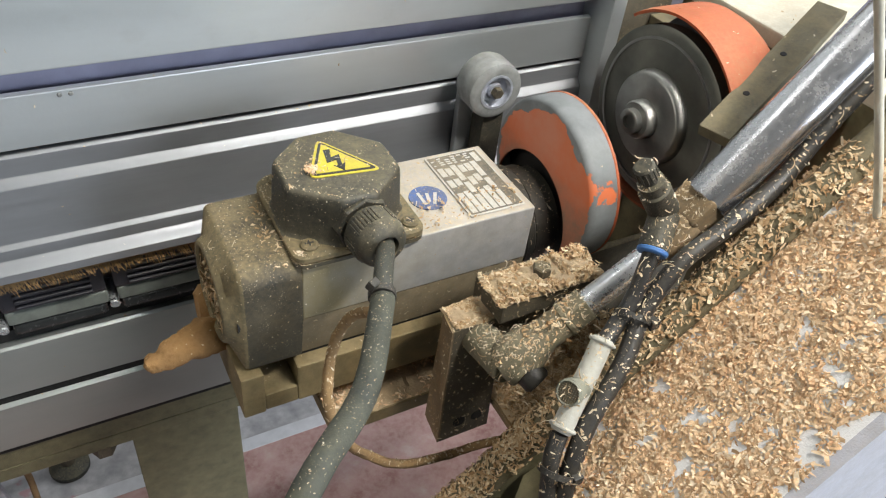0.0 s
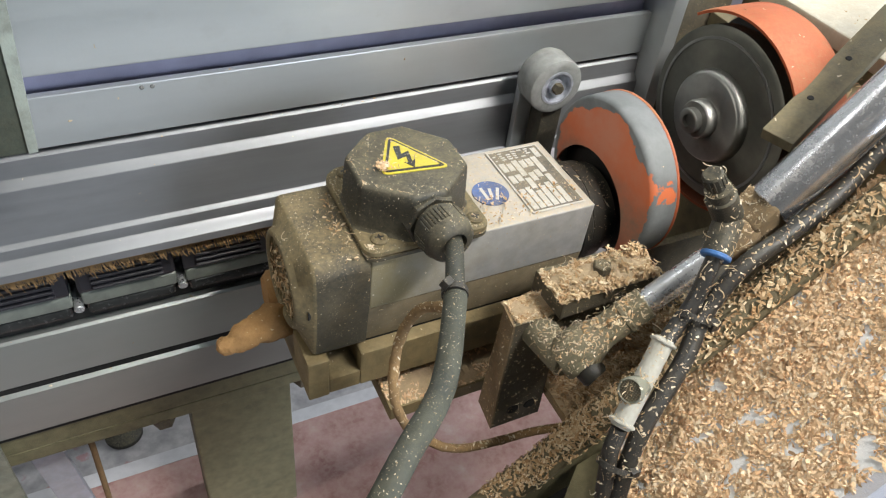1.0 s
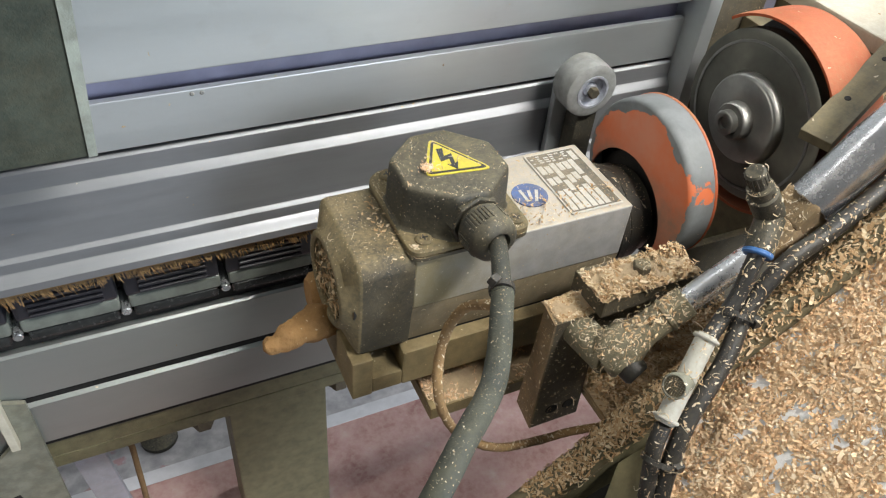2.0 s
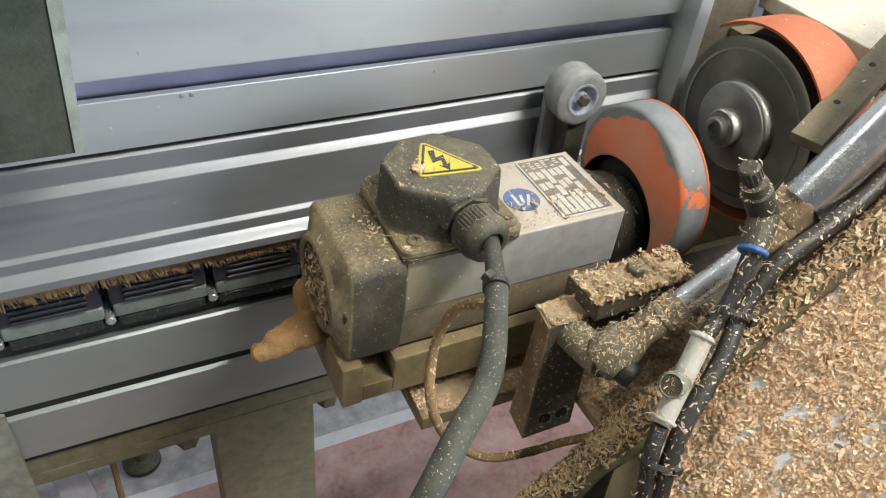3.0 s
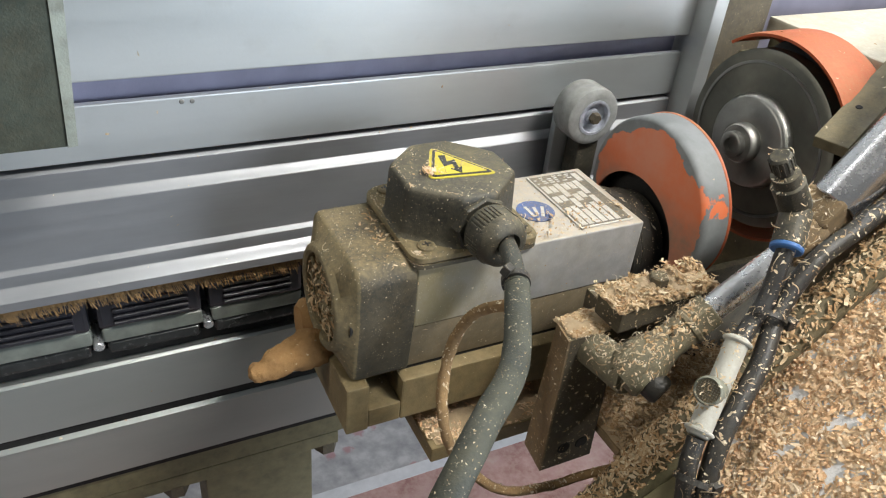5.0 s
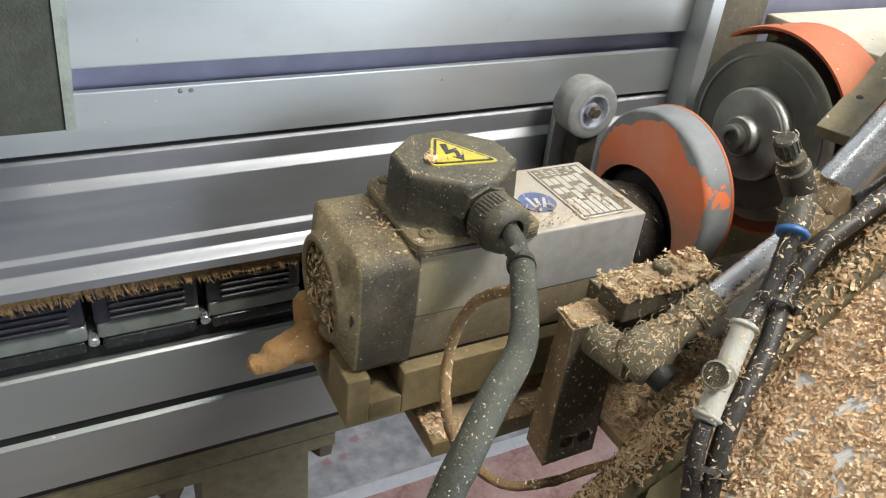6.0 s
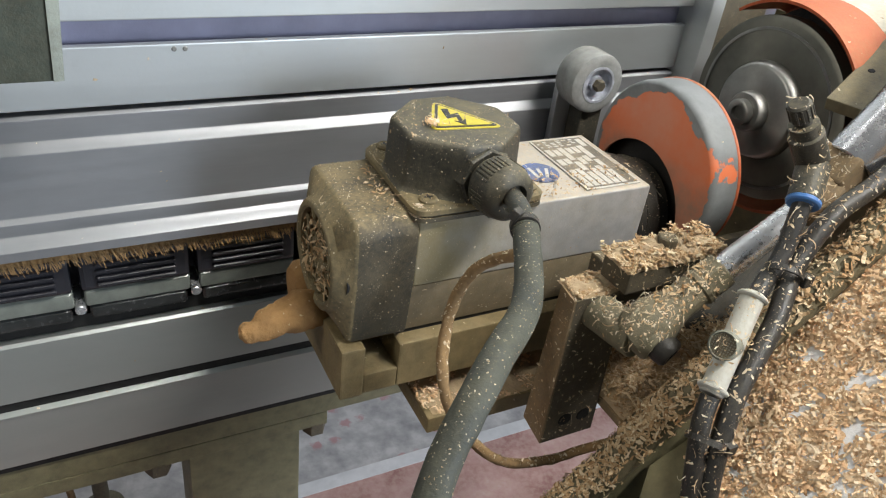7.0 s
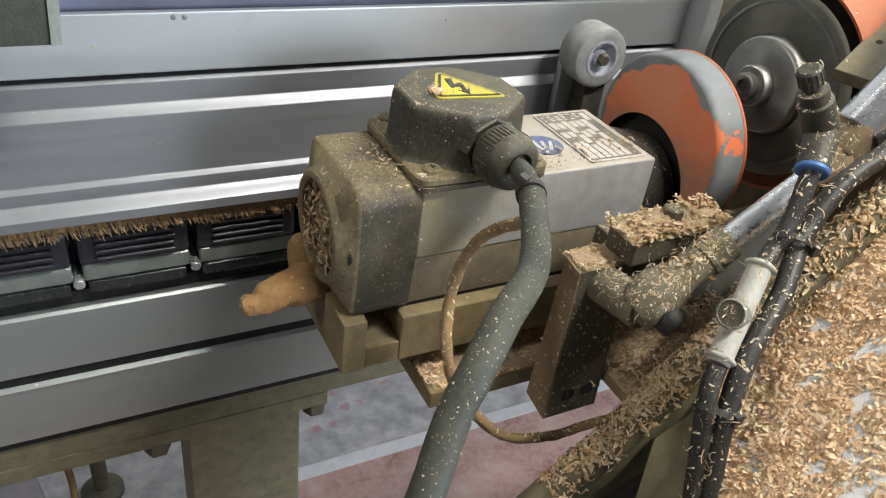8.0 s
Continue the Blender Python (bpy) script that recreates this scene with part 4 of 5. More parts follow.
def wheels():
    t = thing("saw_guard", (0.3, 0.34, 0.86), "orange blade guard with paint worn to grey metal", "blade guard")
    part("shell", arch_guard(0.287, 0.3085, 0.3385, 0.8975, 0.0585, AX_Y, AX_Z + 0.003, 0.044), M_ORANGE, t, smooth=True)
    part("rim", lathe([(0.0586, -0.0006), (0.059, 0), (0.059, 0.0012), (0.0575, 0.0012), (0.0575, -0.0006), (0.0586, -0.0006)], (0.3085, 0.3385, 0.8975), (0.4, 0.3385, 0.8975), 72), M_ORANGE2, t, "clean orange rim", smooth=True)
    # Black disc added behind the hole in place of the shade inside.
    part("inner_plate", rod((0.299, AX_Y, 0.885), (0.303, AX_Y, 0.885), 0.052, 48), M_COLLAR, t, "black disc added to keep the guard's hole dark")
    t = thing("grinding_disc", (0.375, 0.339, 0.932), "dark steel disc with a turned hub and nut", "disc")
    c = lambda x: (x, 0.339, 0.932)
    part("disc", lathe([(0, 0), (0.06, 0), (0.0635, 0.002), (0.0635, 0.012), (0, 0.012)], c(0.378), c(0.5), 96), M_DISC, t, smooth=True)
    part("groove_ring", lathe([(0.054, 0), (0.054, -0.0006), (0.056, -0.0006), (0.056, 0), (0.054, 0)], c(0.378), c(0.5), 96), M_FLANGE, t, smooth=True)
    part("flange", lathe([(0, 0), (0.0305, 0), (0.0325, 0.0015), (0.034, 0.007), (0.034, 0.009), (0, 0.009)], c(0.3695), c(0.5), 72), M_FLANGE, t, "turned steel flange", smooth=True)
    part("nut", lathe([(0.0045, 0), (0.0078, 0), (0.009, 0.001), (0.009, 0.006), (0.0128, 0.0065), (0.014, 0.008), (0.014, 0.0165), (0, 0.0165), (0, 0.003), (0.0045, 0.003), (0.0045, 0)], c(0.3545), c(0.5), 48), M_FLANGE, t, smooth=True)
    t = thing("disc_guard", (0.41, 0.339, 0.86), "clean orange round guard behind the disc", "blade guard")
    bm = bmesh.new()
    n = 60
    rings = []
    for x, r in ((0.379, 0.0735), (0.385, 0.0745), (0.42, 0.0745), (0.427, 0.071), (0.429, 0.06), (0.429, 0.006)):
        rings.append([bm.verts.new((x, 0.339 + r * math.cos(a), 0.932 + r * math.sin(a))) for a in (math.radians(50 + 245 * i / n) for i in range(n + 1))])
    for a, b in zip(rings, rings[1:]):
        for i in range(n):
            bm.faces.new((a[i], a[i + 1], b[i + 1], b[i]))
    bmesh.ops.recalc_face_normals(bm, faces=bm.faces)
    bmesh.ops.solidify(bm, geom=list(bm.faces), thickness=0.002)
    part("shell", bm, M_ORANGE2, t, smooth=True)
    # Added black disc paints in the shade inside the guard.
    part("back_plate", rod((0.424, 0.339, 0.932), (0.4262, 0.339, 0.932), 0.0685, 60), M_COLLAR, t, "black disc added for the dark inside of the guard")
    # pressure roller
    t = thing("pressure_roller", (0.288, 0.43, 0.93), "grey rubber tyred roller with a steel hub on an arm", "roller")
    c = lambda y: (0.2885, y, 0.929)
    tyre = part("tyre", lathe([(0.0135, 0.0), (0.019, 0.0), (0.0215, 0.0015), (0.022, 0.004), (0.022, 0.02), (0.021, 0.023), (0.0135, 0.023)], c(0.408), c(0.5), 48), M_RUBBER, t, smooth=True)
    part("hub", lathe([(0.0135, 0.001), (0.0135, -0.0005), (0.0118, -0.0005), (0.0105, 0.003), (0.006, 0.004), (0.0055, 0.001), (0, 0.001)], c(0.408), c(0.5), 40), M_HUB, t, "bright steel hub", smooth=True)
    part("axle_nut", rod(c(0.4045), c(0.411), 0.0045, 6), M_DARKSTEEL, t)
    part("arm", box(0.272, 0.3, 0.431, 0.437, 0.84, 0.935, 0.001), M_RAIL, t)
    part("slide", box(0.284, 0.302, 0.414, 0.43, 0.83, 0.908, 0.001), M_BLACK, t)


wheels()


# ---- things round the frame's edges ----
def surroundings():
    t = thing("end_post", (0.42, 0.44, 0.6), "scuffed grey steel post at the end of the rails", "machine post")
    part("edge_plate", box(0.395, 0.408, 0.425, 0.476, 0.6, 1.3, 0.001), M_PANEL, t)
    part("dark_face", box(0.408, 0.46, 0.43, 0.476, 0.6, 1.3, 0.001), M_DARKSTEEL, t)
    t = thing("side_cover", (-0.09, 0.4, 0.964), "grey green folded sheet metal cover", "machine cover")
    # Dark base puts the shade on the front sheet into its paint.
    dark = dusty("shaded_cover_paint", (0.04, 0.052, 0.043), 0.3, 0.0, 0.15, specks=0.1)
    pale = dusty("cover_edge_paint", (0.26, 0.29, 0.26), 0.5, 0.0, 0.2, specks=0.2)
    for name, mat, ya, yb, corners in (("front_sheet", dark, 0.385, 0.388, [(-0.4, 0.962), (-0.0592, 0.963), (-0.0425, 1.3), (-0.4, 1.3)]), ("edge_strip", pale, 0.3835, 0.389, [(-0.0592, 0.963), (-0.0546, 0.9635), (-0.0297, 1.3), (-0.0425, 1.3)])):
        bm = bmesh.new()
        a = [bm.verts.new((x, ya, z)) for x, z in corners]
        b = [bm.verts.new((x, yb, z)) for x, z in corners]
        bm.faces.new(a)
        bm.faces.new(b[::-1])
        for i in range(4):
            bm.faces.new((a[i], a[(i + 1) % 4], b[(i + 1) % 4], b[i]))
        part(name, bevel(bm, 0.0004, 1), mat, t)
    part("top_return", box(-0.4, -0.06, 0.388, 0.444, 1.25, 1.2525, 0.0004), M_PANEL, t)
    t = thing("flat_bar", (0.4, 0.28, 0.96), "brown drilled steel flat bar beside the disc", "steel bar")
    a, b = Vector((0.350, 0.2636, 0.97)), Vector((0.48, 0.309, 1.0155))
    d = (b - a).normalized()
    m = Matrix.Translation(a) @ d.to_track_quat("X", "Z").to_matrix().to_4x4()
    part("bar", box(0, 0.146, -0.0105, 0.0105, -0.008, 0.0, 0.0008, 2, m), M_BAR, t)
    for s in (0.04, 0.085):
        part("hole", rod(m @ Vector((s, 0.002, -0.001)), m @ Vector((s, 0.002, 0.0004)), 0.0026, 16), M_LINE, t)


    t = thing("floor_pipe", (-0.1, 0.5, FLOOR), "thin brown cable hanging down to the floor", "cable")
    part("jacket", hose([(-0.115, 0.505, 0.61), (-0.1, 0.5, 0.56), (-0.1, 0.5, 0.5), (-0.104, 0.5, FLOOR)], 0.003, 12), M_BROWNCABLE, t, smooth=True)
    t = thing("levelling_foot", (-0.11, 0.62, FLOOR), "dark levelling foot standing on the floor", "machine foot")
    part("base", lathe([(0, 0), (0.022, 0), (0.022, 0.006), (0.012, 0.012), (0, 0.012)], (-0.08, 0.62, FLOOR), (-0.08, 0.62, 1), 28), M_BLACK, t, smooth=True)
    part("spindle", rod((-0.08, 0.62, FLOOR + 0.01), (-0.08, 0.62, 0.6), 0.008, 16), M_DARKSTEEL, t, smooth=True)
    t = thing("stop_bracket", (-0.2, 0.446, 0.5), "grey green sheet metal bracket with a slot on the beam", "bracket")
    bm = bmesh.new()
    outer = [(-0.153, 0.45), (-0.153, 0.712), (-0.168, 0.718), (-0.168, 0.672), (-0.2, 0.64), (-0.34, 0.61), (-0.34, 0.45)]
    front, back = [bm.verts.new((x, 0.4435, z)) for x, z in outer], [bm.verts.new((x, 0.4475, z)) for x, z in outer]
    bm.faces.new(front)
    bm.faces.new(back[::-1])
    for i in range(len(outer)):
        q = (i + 1) % len(outer)
        bm.faces.new((front[i], front[q], back[q], back[i]))
    part("plate", bevel(bm, 0.0008), M_COVER, t)
    # Cream colour stands for the brightly lit edge of the bracket.
    part("tab", box(-0.1745, -0.168, 0.436, 0.4475, 0.668, 0.722, 0.001), M_CREAM, t, "folded tab, its lit edge put in as pale paint")
    part("slot", box(-0.004, 0.004, -0.0006, 0.0006, -0.03, 0.03, 0.0004, 1, pose(-0.184, 0.4432, 0.57, 0, -12, 0)), M_LINE, t)
    t = thing("white_leg", (-0.13, 0.5, FLOOR), "pale lavender painted steel leg behind the beam", "machine leg")
    part("leg", box(-0.014, 0.014, -0.004, 0.004, 0, 0.185, 0.001, 2, pose(-0.122, 0.5, FLOOR, 0, -5, 0)), M_LAVENDER, t)
    t = thing("hanging_cord", (0.352, 0.156, 0.985), "thin pale cord hanging down to the chute", "cord")
    part("cord", hose([(0.29, 0.17, 1.1), (0.32, 0.169, 1.057), (0.342, 0.161, 1.012), (0.3515, 0.1545, 0.986)], 0.0021, 10, 8, 0.1), M_CREAM, t, smooth=True)
    t = thing("machine_housing", (0.6, 0.36, 0.8), "cream painted housing lid dusted with chips", "machine housing")
    part("lid", box(0.474, 0.9, 0.2, 0.44, 0.972, 0.985, 0.002), M_CREAM, t)
    part("body", box(0.478, 0.9, 0.204, 0.436, 0.7, 0.972, 0.001), M_OLIVE, t)
    part("ledge", box(0.44, 0.4735, 0.26, 0.43, 0.95, 0.962, 0.001), M_BAR, t, "dusty brown ledge")


surroundings()


# ---- the sloping chute with its chips ----
def chute_z(x, y):
    return 1.0624 * x - 0.3623 * y + 0.6706


SLOPE = Vector((-1.0624, 0.3623, 1)).normalized()


def chute():
    t = thing("waste_chute", (0.25, 0.14, 0.82), "white painted sloping chute under a bed of wood chips", "waste chute")
    bm = bmesh.new()
    corners = [(0.05, 0.082), (0.37, 0.082), (0.37, 0.194), (0.222, 0.19), (0.198, 0.162), (0.175, 0.14), (0.05, 0.1)]
    hi = [bm.verts.new((x, y, chute_z(x, y) - 0.004)) for x, y in corners]
    lo = [bm.verts.new((x, y, chute_z(x, y) - 0.012)) for x, y in corners]
    bm.faces.new(hi); bm.faces.new(lo[::-1])
    k = len(corners)
    for i in range(k):
        bm.faces.new((lo[i], lo[(i + 1) % k], hi[(i + 1) % k], hi[i]))
    part("bed", bm, M_CHUTE, t)
    # Olive gusset; the lower black sheet is added for the shaded void.
    for name, drop, mat, cs in (("gusset", 0.014, M_OLIVE, [(0.05, 0.09), (0.19, 0.14), (0.222, 0.185), (0.2, 0.19), (0.17, 0.165), (0.05, 0.13)]), ("under_plate", 0.045, M_LINE, [(0.05, 0.09), (0.25, 0.09), (0.25, 0.21), (0.05, 0.21)])):
        bm = bmesh.new()
        hi = [bm.verts.new((x, y, chute_z(x, y) - drop)) for x, y in cs]
        lo = [bm.verts.new((x, y, chute_z(x, y) - drop - 0.005)) for x, y in cs]
        bm.faces.new(hi); bm.faces.new(lo[::-1])
        for i in range(len(cs)):
            q = (i + 1) % len(cs)
            bm.faces.new((lo[i], lo[q], hi[q], hi[i]))
        part(name, bm, mat, t)
    bm = bmesh.new()
    v = [bm.verts.new((x, y, z)) for y in (0.076, 0.082) for x, z in ((0.05, chute_z(0.05, 0.082) - 0.2), (0.37, chute_z(0.37, 0.082) - 0.2), (0.37, chute_z(0.37, 0.082) - 0.004), (0.05, chute_z(0.05, 0.082) - 0.004))]
    for f in ((0, 1, 2, 3), (7, 6, 5, 4), (0, 4, 5, 1), (1, 5, 6, 2), (2, 6, 7, 3), (3, 7, 4, 0)):
        bm.faces.new([v[i] for i in f])
    # Greyer than the bed: the lip's shade is put into the wall's colour.
    part("side_wall", bm, M_LAVENDER, t)
    part("edge_bar", hose(LIP, 0.0105, 20), M_BAR, t, smooth=True)
    bm = bmesh.new()
    pts = curve_points(LIP, 6)
    rows = [[bm.verts.new((p.x, p.y - 0.004 + o, p.z - h)) for p in pts] for o, h in ((0, 0.004), (0, 0.2), (-0.004, 0.2), (-0.004, 0.004))]
    for a, b in zip(rows, rows[1:] + rows[:1]):
        for k in range(len(pts) - 1):
            bm.faces.new((a[k], a[k + 1], b[k + 1], b[k]))
    part("skirt", bm, M_OLIVE, t)


LIP = [(0.07, 0.214, 0.665), (0.1464, 0.21, 0.744), (0.1843, 0.204, 0.79), (0.202, 0.2, 0.8215), (0.2155, 0.194, 0.848), (0.26, 0.192, 0.887), (0.3066, 0.19, 0.9315), (0.357, 0.187, 0.981), (0.46, 0.185, 1.085)]
chute()


def scatter():
    rng = random.Random(11)
    places = []
    for i in range(52000):
        x, y = rng.uniform(0.1, 0.36 + 0.02 * rng.random()), rng.uniform(0.082, 0.203)
        bare = 0.3 * noise.noise(Vector((x * 34, y * 34, 2))) + 0.85 * noise.noise(Vector((x * 110, y * 110, 5))) + max(0.0, 0.13 - y) * 6.5 + 0.05
        if bare > rng.uniform(-0.2, 0.6):
            continue
        if x < 0.225 and y > 0.138 + (x - 0.175) * 1.05 + rng.gauss(0, 0.002):
            continue
        lay = rng.random()
        places.append(((x, y, chute_z(x, y) - 0.004 + 0.007 * lay * lay * min(1, max(0.15, -bare * 2))), SLOPE))
    chips("chips_on_chute", places, "bed of curled reddish brown wood chips on the chute", 1, (0.003, 0.008), fat=1.35)

    def over(name, count, label, spot, seed, size=(0.003, 0.0075), wood=None):
        r = random.Random(seed)
        chips(name, [spot(r) for _ in range(count)], label, seed, size, 0.0008, wood)

    up = Vector((0, 0, 1))

    def on_box(x0, x1, y0, y1, z, heap=0.0):
        def spot(r):
            x, y = r.uniform(x0, x1), r.uniform(y0, y1)
            return ((x, y, z + r.random() * heap * (0.5 + noise.noise(Vector((x, y, 0)) * 90))), up)
        return spot

    lip = curve_points(LIP, 10)

    def on_lip(r):
        k = r.randrange(12, len(lip) - 9)
        p = lip[k].lerp(lip[k + 1], r.random())
        d = (lip[k + 1] - lip[k]).normalized()
        side = d.cross(Vector((0, 1, 0))).normalized()
        if side.z < 0:
            side = -side
        a = r.gauss(0, 0.75)
        nrm = side * math.cos(a) + Vector((0, 1, 0)) * math.sin(a)
        return (p + nrm * 0.0108, nrm)

    over("chips_on_lip", 2300, "wood chips clinging to the chute edge", on_lip, 21, (0.002, 0.0065), M_SHAVING)
    over("chips_on_block", 2000, "heap of wood chips on the clamp block", on_box(0.2025, 0.2785, 0.2475, 0.2735, 0.8895, 0.008), 22, (0.002, 0.0065), M_SHAVING)
    over("chips_on_bracket", 700, "wood chips on the bracket top", on_box(0.181, 0.211, 0.257, 0.275, 0.8712, 0.003), 23, (0.0016, 0.005), M_SHAVING)
    def in_grille(r):
        a, q = r.uniform(0, 6.283), 0.025 * math.sqrt(r.random())
        return ((r.uniform(0.059, 0.0625), 0.3455 + q * math.cos(a), 0.8665 + q * math.sin(a)), Vector((-1, r.uniform(-0.5, 0.5), r.uniform(-0.5, 0.5))))

    over("chips_in_grille", 170, "wood shavings caught in the fan grille", in_grille, 61, (0.004, 0.011), M_SHAVING)
    over("chips_on_sticker", 60, "small clump of wood chips on the terminal box", lambda r: ((r.gauss(0.1215, 0.0022), r.gauss(0.3385, 0.0032), 0.9447 + r.random() * 0.0022), up), 62, (0.0012, 0.004))
    over("chips_by_flange", 70, "wood chips gathered along the terminal box flange", lambda r: ((r.gauss(0.0945, 0.004), r.gauss(0.332, 0.018), 0.9078 + r.random() * 0.0012), up), 63, (0.001, 0.0045), M_SHAVING)
    over("chips_on_rating_plate", 160, "fine wood chips on top of the motor", lambda r: ((r.uniform(0.185, 0.258), r.uniform(0.309, 0.335), 0.906), up), 64, (0.0008, 0.004), M_SHAVING)
    over("chips_on_ledge", 300, "wood chips lying on the ledge beside the guard", on_box(0.44, 0.5, 0.26, 0.4, 0.9632, 0.002), 65, (0.002, 0.007), M_SHAVING)
    over("chips_on_shelf", 1500, "wood chips on the lower shelf", on_box(0.117, 0.235, 0.292, 0.335, 0.768, 0.005), 24, (0.002, 0.0055))
    over("chips_on_tray", 7000, "deep wood chips on the dust tray", on_box(0.222, 0.38, 0.2, 0.292, 0.784, 0.024), 27, (0.002, 0.007), M_SHAVING)
    on_rod = lambda r: (lambda s, a: (ROD_END + CYL * s + (Vector((-0.6, 0, 0.8)) * math.cos(a) + Vector((0, 1, 0)) * math.sin(a)) * 0.0128, Vector((-0.6, 0, 0.8)) * math.cos(a) + Vector((0, 1, 0)) * math.sin(a)))(r.uniform(-0.01, 0.045), r.gauss(0, 0.7))
    over("chips_on_rod_eye", 160, "wood chips on the rod eye", on_rod, 28, (0.0014, 0.0045), M_SHAVING)

scatter()


def flakes(name, names, count, label, seed, size=(0.0004, 0.0019), side=0.25, only=None, fat=1.0):
    """Small flakes strewn over the surfaces of the named things' parts."""
    r = random.Random(seed)
    pool, weight = [], []
    for ob in bpy.data.objects:
        top = ob
        while top.parent is not None:
            top = top.parent
        if ob.type != "MESH" or top.name not in names or (only and ob.name.split(".")[0] not in only):
            continue
        me = ob.data
        for p in me.polygons:
            w = p.area * (max(0.0, p.normal.z) + side)
            if p.normal.z > -0.3 and p.area > 1e-8:
                pool.append((p.normal.copy(), [me.vertices[i].co.copy() for i in p.vertices]))
                weight.append(w)
    places = []
    for nrm, vs in r.choices(pool, weight, k=count):
        k = r.randrange(1, len(vs) - 1)
        a, b = r.random(), r.random()
        if a + b > 1:
            a, b = 1 - a, 1 - b
        places.append((vs[0] + (vs[k] - vs[0]) * a + (vs[k + 1] - vs[0]) * b, nrm))
    chips(name, places, label, seed, size, 0.0002, M_FLAKE, fat)


def shavings(name, names, count, label, seed, only=None):
    """Long thread-like curls lying loose on the named things."""
    r = random.Random(seed)
    faces = []
    for ob in bpy.data.objects:
        top = ob
        while top.parent is not None:
            top = top.parent
        if ob.type == "MESH" and top.name in names and (not only or ob.name.split(".")[0] in only):
            faces += [(p.center.copy(), p.normal.copy(), p.area) for p in ob.data.polygons if p.normal.z > 0.05]
    verts, quads = [], []
    for c, nrm, area in r.choices(faces, [f[2] * (0.3 + f[1].z) for f in faces], k=count):
        spread = min(0.012, math.sqrt(area) * 0.6)
        frame_q = nrm.to_track_quat("Z", "Y").to_matrix()
        p = c + frame_q @ Vector((r.uniform(-1, 1), r.uniform(-1, 1), 0)) * spread
        head, turn = r.uniform(0, 6.283), r.uniform(-0.9, 0.9)
        steps, ln = 7, r.uniform(0.0035, 0.0105)
        wide, arch = r.uniform(0.00014, 0.00032), r.uniform(0.0002, 0.0018)
        pos, k = Vector((0, 0, 0)), len(verts)
        for j in range(steps):
            d = Vector((math.cos(head), math.sin(head), 0))
            side = Vector((-d.y, d.x, 0)) * wide
            up = Vector((0, 0, 0.0004 + arch * math.sin(math.pi * j / (steps - 1))))
            verts += [tuple(p + frame_q @ (pos + up + side)), tuple(p + frame_q @ (pos + up - side * 0.9))]
            pos = pos + d * ln / steps
            head += turn * r.uniform(0.2, 1.0)
        quads += [(k + 2 * j, k + 2 * j + 1, k + 2 * j + 3, k + 2 * j + 2) for j in range(steps - 1)]
    me = bpy.data.meshes.new(name)
    me.from_pydata(verts, [], quads)
    me.materials.append(M_FLAKE)
    return tagged(new(name, me), label, "wood shavings", "", "stuff")


def heap(name, x0, x1, y0, y1, z, high, label, seed):
    """A mound of packed sawdust with a ragged edge."""
    bm = bmesh.new()
    nx, ny = 34, 18
    grid = []
    for i in range(nx + 1):
        row = []
        for j in range(ny + 1):
            u, v = i / nx, j / ny
            edge = min(1.0, 5 * min(u, 1 - u)) * min(1.0, 4 * min(v, 1 - v))
            x, y = x0 + (x1 - x0) * u, y0 + (y1 - y0) * v
            q = Vector((x, y, seed))
            h = high * edge ** 0.6 * (0.55 + 0.6 * noise.noise(q * 70) + 0.3 * noise.noise(q * 220) + 0.12 * noise.noise(q * 600))
            row.append(bm.verts.new((x + 0.0012 * noise.noise(q * 300), y + 0.0012 * noise.noise(q * 310), z + max(0.0, h) - 0.0005)))
        grid.append(row)
    for i in range(nx):
        for j in range(ny):
            bm.faces.new((grid[i][j], grid[i + 1][j], grid[i + 1][j + 1], grid[i][j + 1]))
    ob = part(name, bm, M_SAWDUST, None, "", True)
    return tagged(ob, label, "sawdust", "", "stuff")


heap("sawdust_on_block", 0.203, 0.278, 0.248, 0.273, 0.889, 0.009, "packed sawdust heap on the clamp block", 3)
heap("sawdust_on_bracket", 0.18, 0.213, 0.256, 0.277, 0.8704, 0.006, "packed sawdust on the bracket top", 5)
heap("sawdust_on_shelf", 0.1175, 0.24, 0.2915, 0.34, 0.7675, 0.008, "sawdust spread over the lower shelf", 7)
heap("sawdust_on_tray", 0.222, 0.4, 0.2, 0.292, 0.781, 0.011, "deep sawdust in the tray", 9)
flakes("flakes_on_motor", ("electric_motor", "terminal_box", "cable_gland", "name_plate", "round_sticker"), 11000, "fine pale wood flakes on the motor", 31, (0.0002, 0.001), side=0.22, fat=1.8)
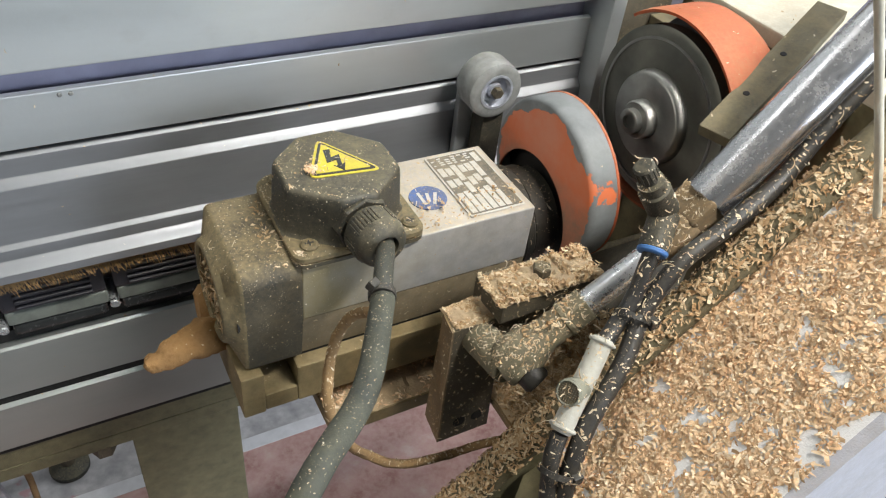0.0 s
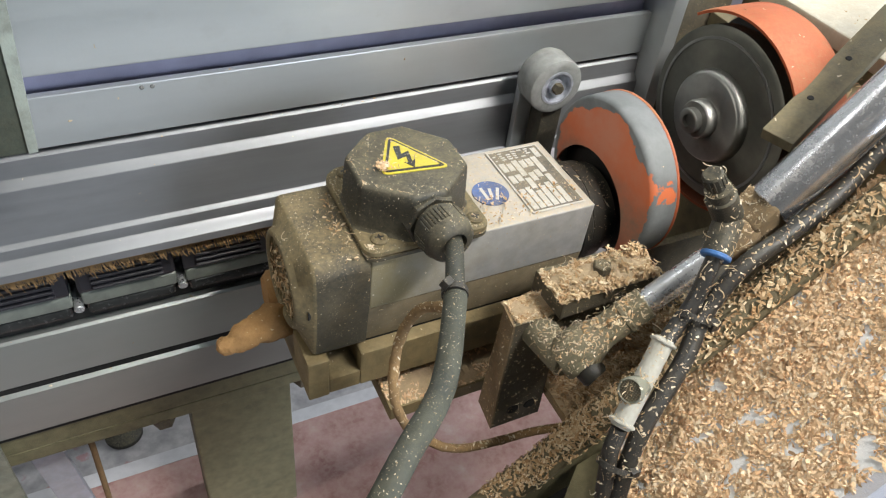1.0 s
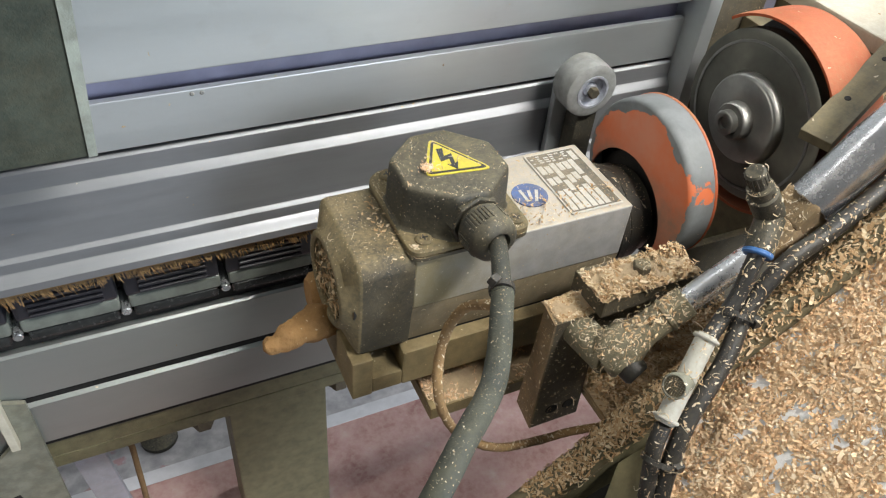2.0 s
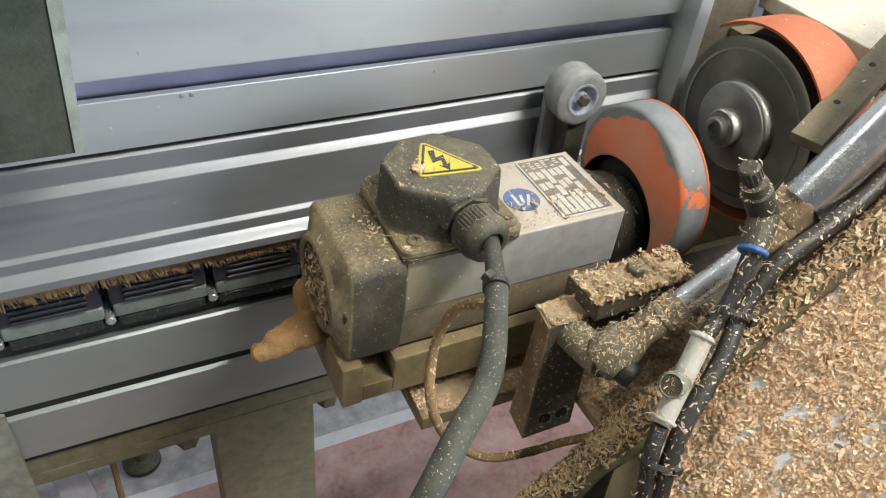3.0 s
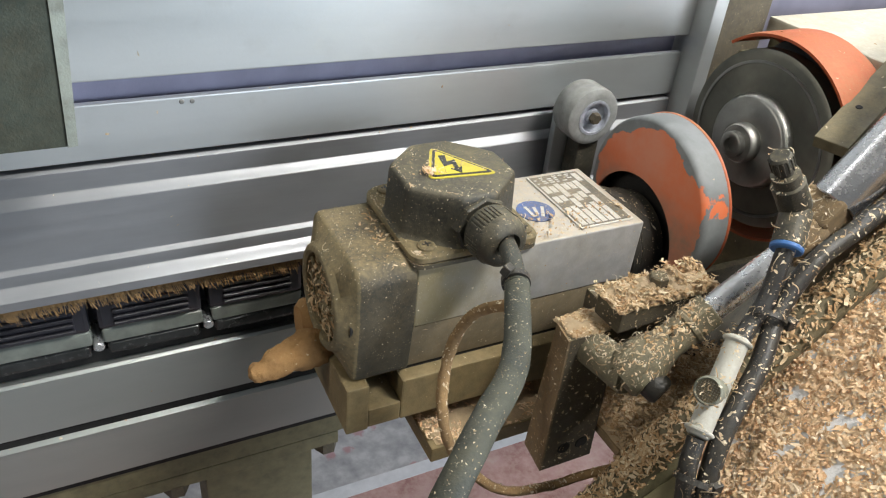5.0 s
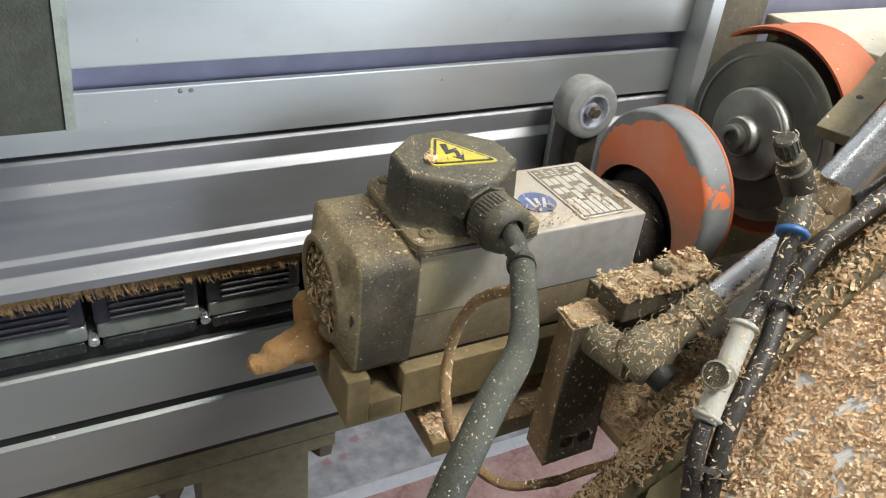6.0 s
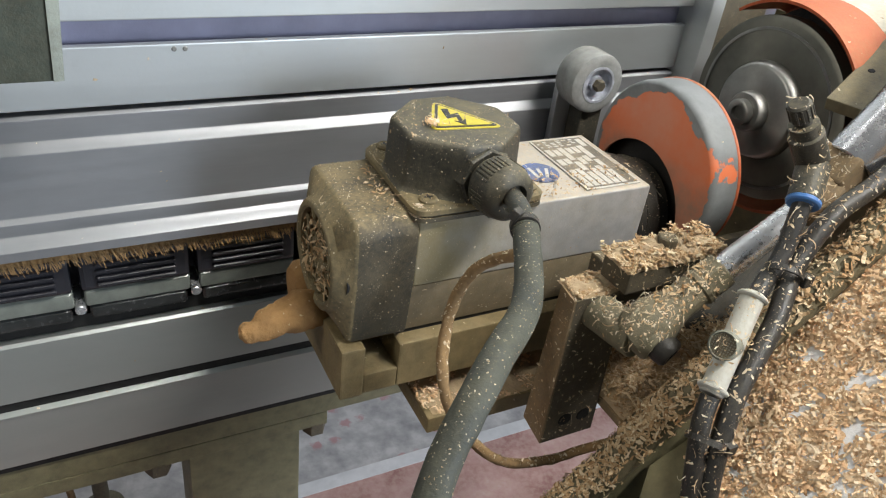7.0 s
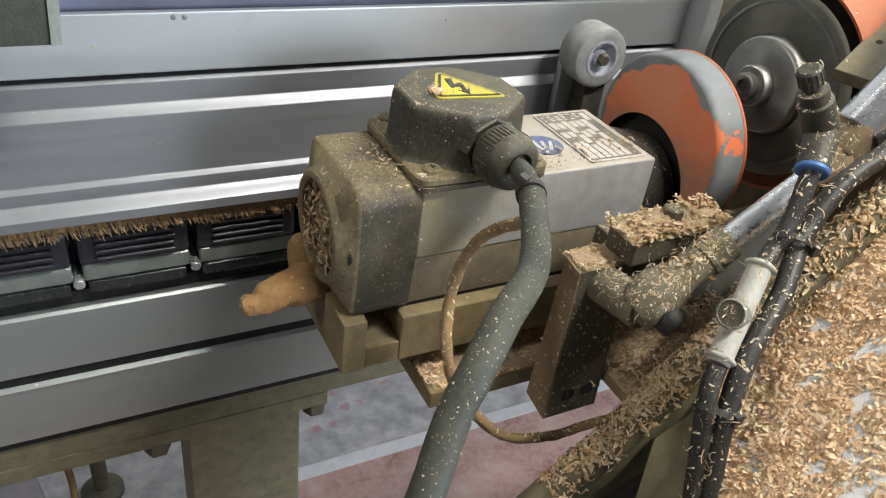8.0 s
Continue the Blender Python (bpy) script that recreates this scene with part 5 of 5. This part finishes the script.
flakes("curls_on_motor", ("electric_motor", "terminal_box"), 120, "curled wood shavings on the motor", 32, (0.0016, 0.006), side=0.15)
flakes("flakes_on_cables", ("motor_cable", "thin_cable"), 1300, "fine wood flakes on the cables", 33, (0.0002, 0.0011), side=0.3)
flakes("flakes_on_hoses", ("air_hose", "air_fitting", "air_valve"), 1700, "wood flakes stuck to the air hoses", 34, (0.0004, 0.0034), side=0.3)
flakes("flakes_on_mount", ("motor_mount", "dusty_handle", "lower_shelf"), 700, "fine wood flakes on the motor mount", 35, (0.0003, 0.0018), side=0.2, fat=1.4)
flakes("flakes_on_bracket", ("cylinder_bracket", "clamp_block"), 2600, "wood flakes on the bracket", 36, (0.0005, 0.0034), side=0.3)
flakes("flakes_on_cylinder", ("pneumatic_cylinder",), 1400, "wood flakes on the cylinder rod eye", 37, (0.0005, 0.0032), side=0.25, only=("rod_eye", "pivot", "lock_nut", "front_cap", "end_plate"))
flakes("flakes_on_thin_cable", ("thin_cable",), 260, "wood flakes caked on the thin cable", 41, (0.0008, 0.004), side=0.4)
flakes("flakes_on_bar", ("flat_bar", "machine_housing", "saw_guard", "disc_guard"), 600, "few wood flakes on bar and housing", 38, (0.001, 0.004), side=0.05)
flakes("flakes_on_profiles", ("guide_rail", "upper_panel", "pressure_beam", "lower_beam"), 800, "few tiny flakes on the rails", 39, (0.0008, 0.0035), side=0.04)
shavings("shavings_on_clamp", ("clamp_block", "cylinder_bracket"), 240, "thread-like wood shavings caught on the clamp block", 51)
shavings("shavings_on_fittings", ("air_hose", "air_fitting", "air_valve"), 110, "thread-like wood shavings caught on the air hoses", 52)
shavings("shavings_on_cylinder", ("pneumatic_cylinder",), 150, "thread-like wood shavings caught on the cylinder", 53, ("rod_eye", "pivot", "lock_nut", "front_cap", "end_plate"))
shavings("shavings_on_motor", ("electric_motor", "terminal_box", "motor_mount"), 70, "few thread-like wood shavings on the motor", 54)
shavings("shavings_on_bar", ("flat_bar", "machine_housing", "saw_guard", "disc_guard", "guide_rail"), 70, "few thread-like wood shavings on bar and rail", 55)
